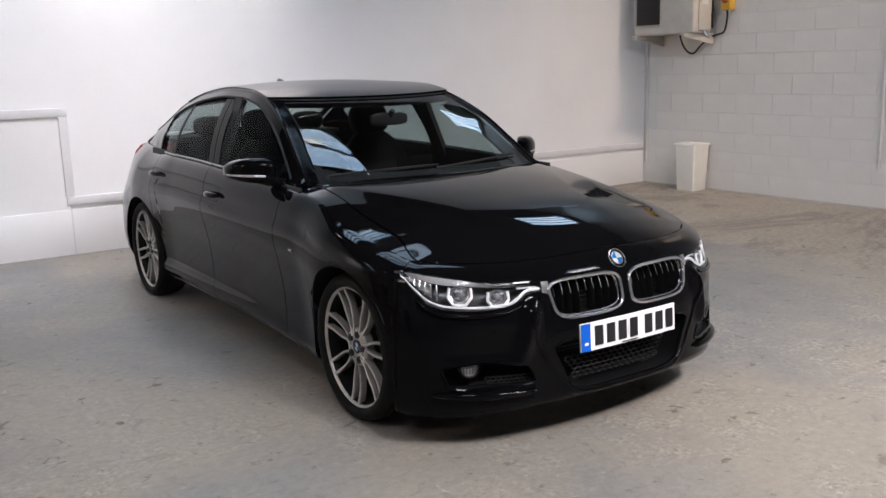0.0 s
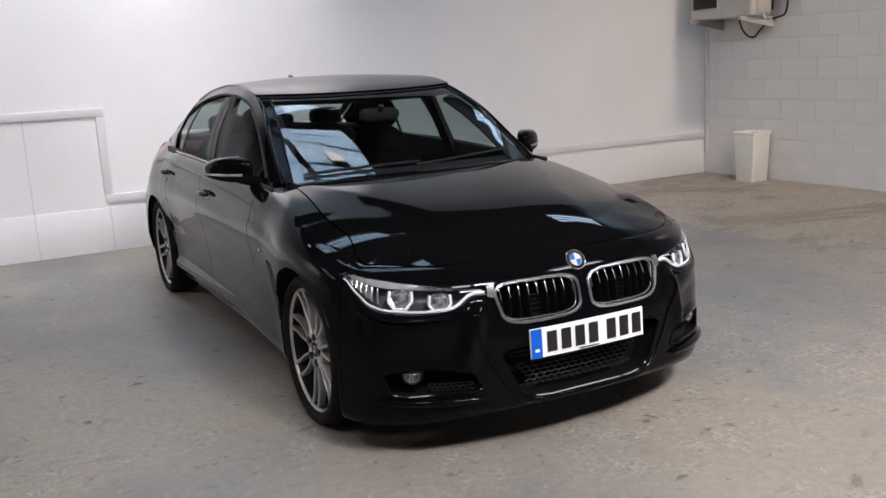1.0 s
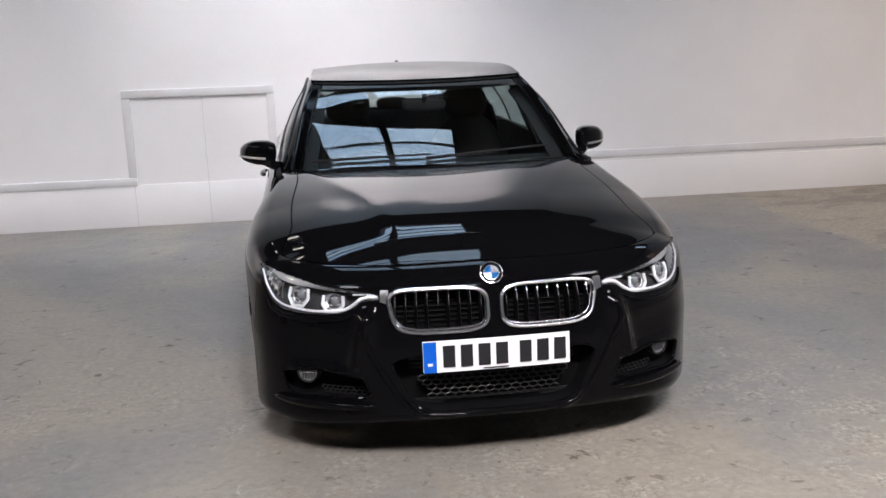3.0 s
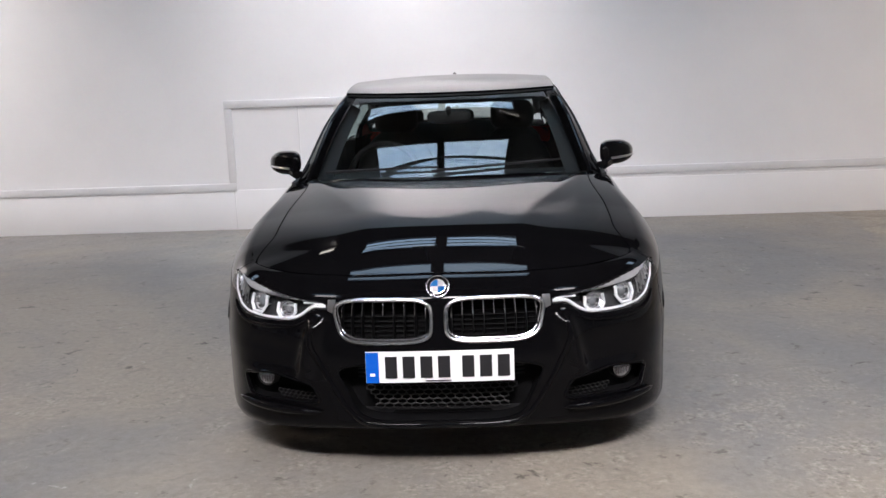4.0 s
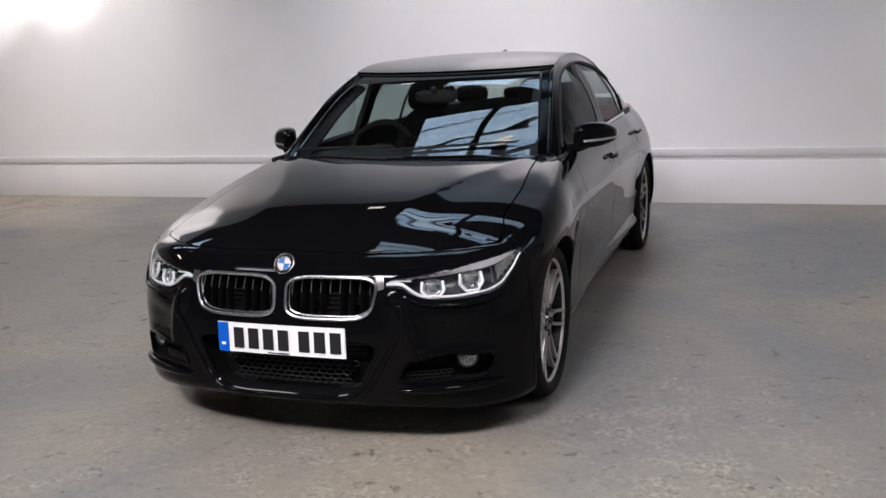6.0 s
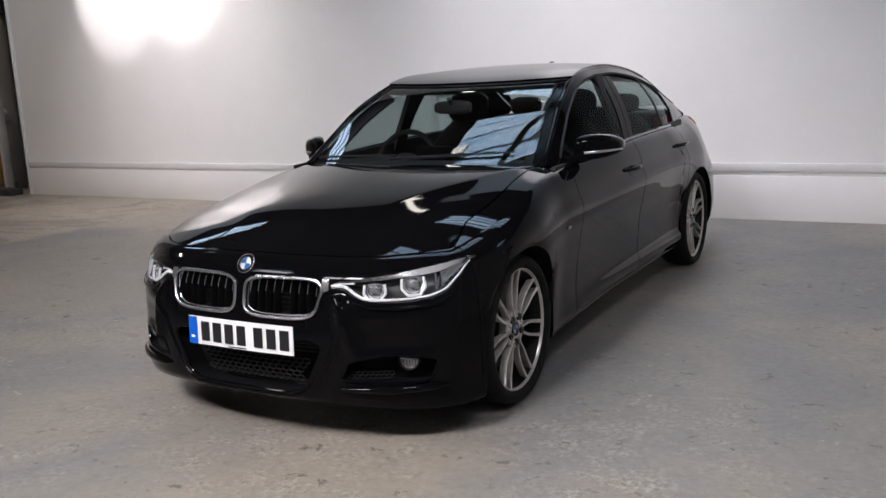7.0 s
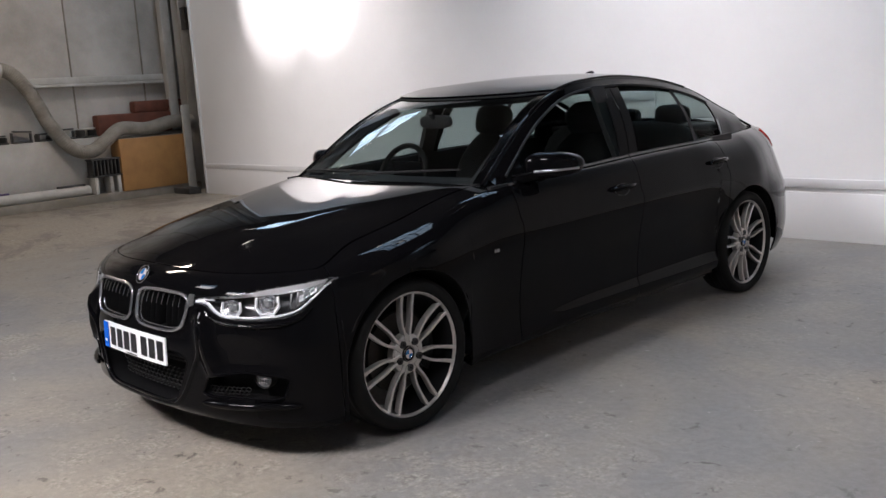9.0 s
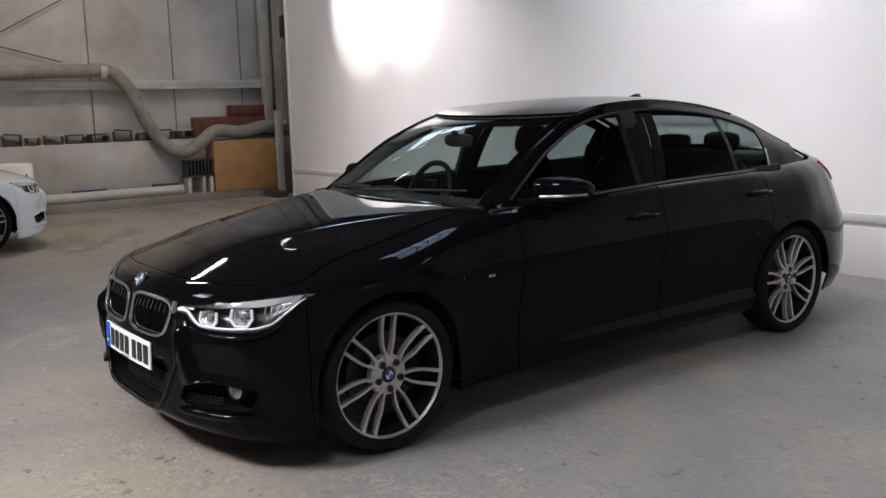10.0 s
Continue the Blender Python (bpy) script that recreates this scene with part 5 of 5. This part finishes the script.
hall_lamp(5.35, 0.9, 4.6, (5.2, 3.4, 1.0), 0.5, 0.25, 22, (1.0, 0.78, 0.62), 90)
# area lamps standing in for daylight under the front and the added side rooflights
for x, y, tx, ty, w, spread in ((-0.97, -5.0, -0.4, -1.2, 54, 84), (0.37, -5.0, 1.4, -1.1, 166, 84), (3.4, -3.0, 1.9, 1.0, 63, 100), (-3.4, -3.0, -2.0, 1.0, 43, 110)):
    area("rooflight_daylight", look((x, y, ROOF_Z - 0.045), (tx, ty, 0.0)), 1.1, 1.1, w, (0.98, 0.91, 0.922), spread)
hall_lamp(-7.2, 0.8, 5.05, (-7.4, 0.8, 0), 1.2, 0.25, 74, (1.0, 0.84, 0.70))

# ---- right corner ----
UNIT_PAINT = mottled("cream_unit_paint", (0.52, 0.49, 0.44), (0.60, 0.57, 0.52), 5, 0.45, 0.05)
YELLOW = mottled("yellow_plastic", (0.65, 0.38, 0.03), (0.72, 0.44, 0.05), 20, 0.4, 0.02)
RED_KNOB = material("red_knob", (0.35, 0.04, 0.02), 0.4)
BIN = mottled("white_bin_plastic", (0.84, 0.81, 0.74), (0.88, 0.86, 0.80), 6, 0.45, 0.05)
CABLE = material("black_cable", (0.012, 0.012, 0.012), 0.5)

ac = thing("air_conditioner", pose(5.72, 4.0, 1.74), "cream outdoor air conditioning unit on wall brackets", "air conditioner")
X0 = -0.38
part("casing", box(B(), (X0, -0.43, 0), (-0.08, 0.43, 0.68), 0.02, 3), UNIT_PAINT, ac)
fan = part("fan_opening", box(B(), (X0 - 0.004, 0.03, 0.10), (X0 + 0.02, 0.40, 0.62), 0.02), INK, ac, "dark fan opening")
for k in range(24):
    z = 0.115 + k * 0.0215
    part("guard_wire", tube(B(), [(X0 - 0.012, 0.035, z), (X0 - 0.016, 0.215, z), (X0 - 0.012, 0.395, z)], 0.0022, False, 5), PLASTIC, fan)
part("fan_frame", tube(B(), [(X0 - 0.008, y, z) for y, z in ((0.025, 0.095), (0.405, 0.095), (0.405, 0.625), (0.025, 0.625))], 0.008, True, 6), UNIT_PAINT, ac)
part("service_cover", box(B(), (-0.30, -0.446, 0.03), (-0.10, -0.43, 0.50), 0.006), UNIT_PAINT, ac)
part("cover_handle", box(B(), (-0.26, -0.450, 0.30), (-0.16, -0.445, 0.42), 0.004), TRIM_PAINT, ac)
part("coil_back", box(B(), (-0.08, -0.41, 0.05), (-0.02, 0.41, 0.66), 0.01), INK, ac)
for y in (0.36, -0.36):
    bm = B()
    box(bm, (-0.46, y - 0.02, -0.035), (0.03, y + 0.02, -0.002), 0.004)
    ends = [(-0.44, -0.036), (0.03, -0.036), (0.03, -0.12)]
    near, far = ([bm.verts.new((x, y + d, z)) for x, z in ends] for d in (-0.018, 0.018))
    bm.faces.new(near)
    bm.faces.new(far[::-1])
    for k in range(3):
        bm.faces.new((near[k], far[k], far[(k + 1) % 3], near[(k + 1) % 3]))
    part("bracket", bm, CLADDING, ac)
part("pipe_valve", tube(B(), [(-0.2, -0.44, 0.02), (-0.2, -0.47, -0.03), (-0.16, -0.47, -0.05)], 0.016, False, 8), SATIN, ac)

sw = thing("isolator_switch", pose(5.75, 3.41, 1.97), "yellow isolator switch with a red knob on the block wall", "switch")
part("switch_box", box(B(), (-0.09, -0.06, 0), (0.0, 0.06, 0.20), 0.01), YELLOW, sw)
bm = revolve(B(), [(0.0001, -0.125), (0.02, -0.125), (0.026, -0.115), (0.028, -0.09)], 24)
bmesh.ops.translate(bm, vec=(0, 0.0, 0.10), verts=bm.verts)
part("knob", bm, RED_KNOB, sw)
path = [(5.70, 3.41, 1.97), (5.71, 3.42, 1.87), (5.73, 3.47, 1.75), (5.73, 3.56, 1.72), (5.72, 3.66, 1.69), (5.71, 3.78, 1.60), (5.70, 3.85, 1.53), (5.66, 3.90, 1.54), (5.60, 3.93, 1.62), (5.56, 3.94, 1.73)]

tagged(mesh_object("power_cable", tube(B(), smooth_path(path), 0.010, False, 8), CABLE), "black power cable looping from the switch to the unit", "cable")
for name, y, z0 in (("conduit", 4.58, 0.26), ("conduit", 1.60, 0.39)):
    bm = tube(B(), [(WALL_X - 0.014, y, z0), (WALL_X - 0.014, y, 1.6), (WALL_X - 0.014, y, 3.6)], 0.013, False, 10)
    pipe = tagged(mesh_object(name, bm, BLOCK_PAINT), "thin white painted conduit on the block wall", "conduit", "wall conduits")
    for z in (0.6, 1.5, 2.6):
        part("pipe_clip", box(B(), (WALL_X - 0.03, y - 0.02, z), (WALL_X, y + 0.02, z + 0.02), 0.003), BLOCK_PAINT, pipe)

bm = B()
lo, hi = 0.115, 0.14
rows = [(0.0, lo), (0.004, lo + 0.003), (0.50, hi - 0.004), (0.505, hi + 0.008), (0.53, hi + 0.010), (0.532, hi + 0.004), (0.52, hi - 0.006), (0.05, lo - 0.006)]
ring = []
for z, r in rows:
    pts = []
    for cx, cy, a0 in ((1, 1, 0), (-1, 1, 90), (-1, -1, 180), (1, -1, 270)):
        for k in range(4):
            a = radians(a0 + 30 * k)
            pts.append(bm.verts.new((cx * (r - 0.02) + 0.02 * math.cos(a), cy * (r - 0.02) + 0.02 * math.sin(a), z)))
    ring.append(pts)
for a, b in zip(ring, ring[1:]):
    for k in range(16):
        bm.faces.new((a[k], a[(k + 1) % 16], b[(k + 1) % 16], b[k]))
bm.faces.new(ring[0])
bm.faces.new(ring[-1])
waste_bin = tagged(mesh_object("waste_bin", bm, BIN), "tapered cream plastic waste bin standing by the block wall", "bin")
waste_bin.matrix_world = pose(5.58, 3.74, 0, 0, 0, 4)

# ---- left bay ----
HOSE = mottled("grey_ribbed_hose", (0.22, 0.20, 0.17), (0.32, 0.29, 0.25), 6, 0.7, 0.1)
CHIPBOARD = mottled("orange_chipboard", (0.40, 0.20, 0.07), (0.48, 0.25, 0.09), 5, 0.55, 0.1, 120)
RUST = mottled("rust_red_steel", (0.11, 0.035, 0.02), (0.19, 0.065, 0.04), 6, 0.7, 0.2)
DARK_STEEL = mottled("dark_steel", (0.045, 0.042, 0.04), (0.11, 0.105, 0.10), 8, 0.5, 0.15, 80, 0.4)
TIMBER = mottled("grey_timber", (0.20, 0.17, 0.13), (0.30, 0.26, 0.21), 6, 0.7, 0.2)
LILAC = material("purple_strip", (0.10, 0.06, 0.16), 0.5)

rail = tagged(mesh_object("sheeting_rail", box(B(), (LEFT_X, BACK_Y + 0.1, 1.70), (LEFT_X + 0.13, 5.3, 1.79), 0.008), STEEL_PAINT), "long off-white steel sheeting rail on the clad wall", "rail")
part("rail_lip", box(B(), (LEFT_X + 0.115, BACK_Y + 0.1, 1.66), (LEFT_X + 0.135, 5.3, 1.699), 0.004), STEEL_PAINT, rail)
for y in (-0.4, 0.75, 2.13, 3.35, 4.45):
    tagged(mesh_object("cladding_joint", box(B(), (LEFT_X, y - 0.011, 0.93), (LEFT_X + 0.012, y + 0.011, ROOF_Z - 0.1), 0.003), TIMBER), "narrow joint strip between wall sheets", "strip", "sheet joints")
for a, b in (((0.2, 2.45), (1.75, 2.05)), ((0.2, 2.0), (2.1, 3.05))):
    tagged(mesh_object("brace_wire", tube(B(), [(LEFT_X + 0.05, a[0], a[1]), (LEFT_X + 0.05, b[0], b[1])], 0.008, False, 6), DARK_STEEL), "thin dark steel bracing wire", "wire", "brace wires")
col = thing("steel_column", pose(-9.45, 5.05, 0), "dirty beige steel column at the bay corner", "column")
part("web", box(B(), (-0.1, -0.012, 0), (0.1, 0.012, ROOF_Z), 0.003), CLADDING, col)
for x in (-0.1, 0.1):
    part("flange", box(B(), (x - 0.01, -0.12, 0), (x + 0.01, 0.12, ROOF_Z), 0.003), CLADDING, col)
tagged(mesh_object("door_jamb", box(B(), (-9.62, 4.72, 0.93), (-9.5, 4.86, ROOF_Z), 0.006), STEEL_PAINT), "off-white upright post beside the column", "post")
tagged(mesh_object("junction_box", box(B(), (-9.34, 4.95, 2.42), (-9.2, 5.2, 2.75), 0.01), DARK_STEEL), "dark metal box high on the column", "box")
tagged(mesh_object("loose_board", box(B(), (-9.15, 4.68, 0.0), (-9.1, 4.80, 1.30), 0.006), STEEL_PAINT), "narrow pale board leaning by the wall's end", "board")
tagged(mesh_object("stop_block", box(B(), (-9.1, 4.40, 0.0), (-8.65, 4.60, 0.09), 0.01), DARK_STEEL), "dark low block on the floor at the wall's end", "block")

hose = [(-9.55, -2.0, 1.90), (-9.55, -0.5, 1.90), (-9.55, 0.8, 1.90), (-9.54, 1.9, 1.92), (-9.52, 2.35, 1.90), (-9.46, 2.6, 1.62), (-9.40, 2.8, 1.15), (-9.33, 3.05, 0.80), (-9.28, 3.3, 0.74), (-9.3, 3.55, 0.88), (-9.32, 3.80, 1.02), (-9.34, 4.2, 0.99), (-9.36, 4.6, 1.06), (-9.36, 4.95, 1.05)]
pts = smooth_path(hose, 60)
hose_line = tagged(mesh_object("extraction_hose", tube(B(), pts, lambda t: 0.098 + 0.0022 * math.sin(t * len(pts) * 1.35), False, 14), HOSE), "grey ribbed extraction hose sagging from the rail", "hose")

for a, b, c in (((-9.55, 0.78, 1.90), (-9.55, 0.80, 1.90), (-9.55, 0.84, 1.90)), ((-9.528, 2.20, 1.913), (-9.526, 2.24, 1.91), (-9.523, 2.29, 1.905)), ((-9.36, 4.88, 1.05), (-9.36, 4.92, 1.05), (-9.36, 4.97, 1.05))):
    part("hose_clamp", tube(B(), [a, b, c], 0.106, False, 20), STEEL_PAINT, hose_line, "pale steel clamp band")
cab = thing("storage_box", pose(-9.35, 4.22, 0.12), "orange-brown chipboard box standing on the kerb", "box")
part("carcass", box(B(), (-0.15, -0.54, 0), (0.15, 0.54, 0.74), 0.004), CHIPBOARD, cab)
part("front_board", box(B(), (0.151, -0.55, 0.0), (0.168, 0.55, 0.752), 0.003), CHIPBOARD, cab)
part("lid_edge", box(B(), (-0.15, -0.55, 0.742), (0.15, 0.55, 0.758), 0.003), TIMBER, cab)

bm = B()
box(bm, (-9.72, 3.55, 0.925), (-9.52, 4.9, 1.23), 0.03)
box(bm, (-9.72, 4.15, 1.23), (-9.54, 4.95, 1.40), 0.03)
tagged(mesh_object("steel_trough", bm, RUST), "rust-red steel troughs piled on the ledge", "trough")

random.seed(7)
y = 0.1
while y < 3.35:
    w = random.uniform(0.16, 0.30)
    br = thing("steel_bracket", pose(-9.62, y + w / 2, 0.92, 0, 0, random.uniform(-30, 30)), "dark steel bracket lying in a row on the ledge", "bracket", "brackets on the ledge")
    h = random.uniform(0.09, 0.15)
    part("base", box(B(), (-0.09, -w / 2, 0), (0.09, w / 2, 0.025), 0.004), DARK_STEEL, br)
    part("cheek", box(B(), (-0.09, -w / 2, 0.025), (0.07, -w / 2 + 0.02, h), 0.004), DARK_STEEL, br)
    part("cheek", box(B(), (-0.09, w / 2 - 0.02, 0.025), (0.07, w / 2, h * 0.9), 0.004), DARK_STEEL, br)
    part("cap", box(B(), (-0.08, -w / 2 + 0.01, h), (0.06, w / 2 - 0.01, h + 0.02), 0.004, 2, pose(0, 0, 0, random.uniform(-6, 6))), STEEL_PAINT if random.random() < 0.35 else DARK_STEEL, br)
    y += w + random.uniform(0.03, 0.09)

pipe = tagged(mesh_object("white_pipe", tube(B(), [(-9.30, -2.5, 0.19), (-9.30, 0.5, 0.19), (-9.30, 3.2, 0.19)], 0.07, False, 16), STEEL_PAINT), "long off-white pipe lying on the kerb", "pipe")
tagged(mesh_object("purple_batten", box(B(), (-9.33, 1.62, 0.26), (-9.29, 2.1, 0.285), 0.004), LILAC), "short purple strip lying on the pipe", "strip")
tagged(mesh_object("dark_batten", box(B(), (-9.33, 2.75, 0.26), (-9.29, 3.15, 0.29), 0.004), DARK_STEEL), "short dark strip lying on the pipe", "strip")
st = thing("slotted_stand", pose(-9.32, 3.46, 0.12), "black slotted steel stand under the hose", "stand")
for k in range(8):
    part("upright", box(B(), (-0.1, -0.2 + k * 0.055, 0.26), (0.1, -0.185 + k * 0.055, 0.5), 0.002), DARK_STEEL, st)
for z in (0.24, 0.48):
    part("shelf", box(B(), (-0.11, -0.22, z), (0.11, 0.22, z + 0.02), 0.003), DARK_STEEL, st)
for yy in (-0.17, 0.05, 0.17):
    part("leg", box(B(), (-0.1, yy - 0.025, 0), (0.1, yy + 0.025, 0.24), 0.003), STEEL_PAINT, st)
bm = revolve(B(), [(0.0001, 0), (0.22, 0), (0.24, 0.02), (0.25, 0.35), (0.258, 0.36), (0.25, 0.37), (0.25, 0.70), (0.23, 0.73), (0.0001, 0.735)], 40, "z")
drum = tagged(mesh_object("white_drum", bm, BIN), "white plastic drum by the wall behind a white car", "drum")
drum.matrix_world = pose(-8.85, 0.78, 0)

# a second, white car in the bay
white = copy_thing(car, pose(-6.8, -0.2, 0, 0, 0, 180))
white.name = "white_car"
tagged(white, "white car parked in the side bay facing the wall", "car")
for ob in white.children_recursive:
    if ob.type == "MESH" and ob.data.materials and ob.data.materials[0] == PAINT:
        ob.material_slots[0].link = "OBJECT"
        ob.material_slots[0].material = WHITE_PAINT
    if "label" in ob.keys() and "black" in ob["label"] and ob.material_slots and ob.material_slots[0].material == WHITE_PAINT:
        ob["label"] = ob["label"].replace("black", "white")
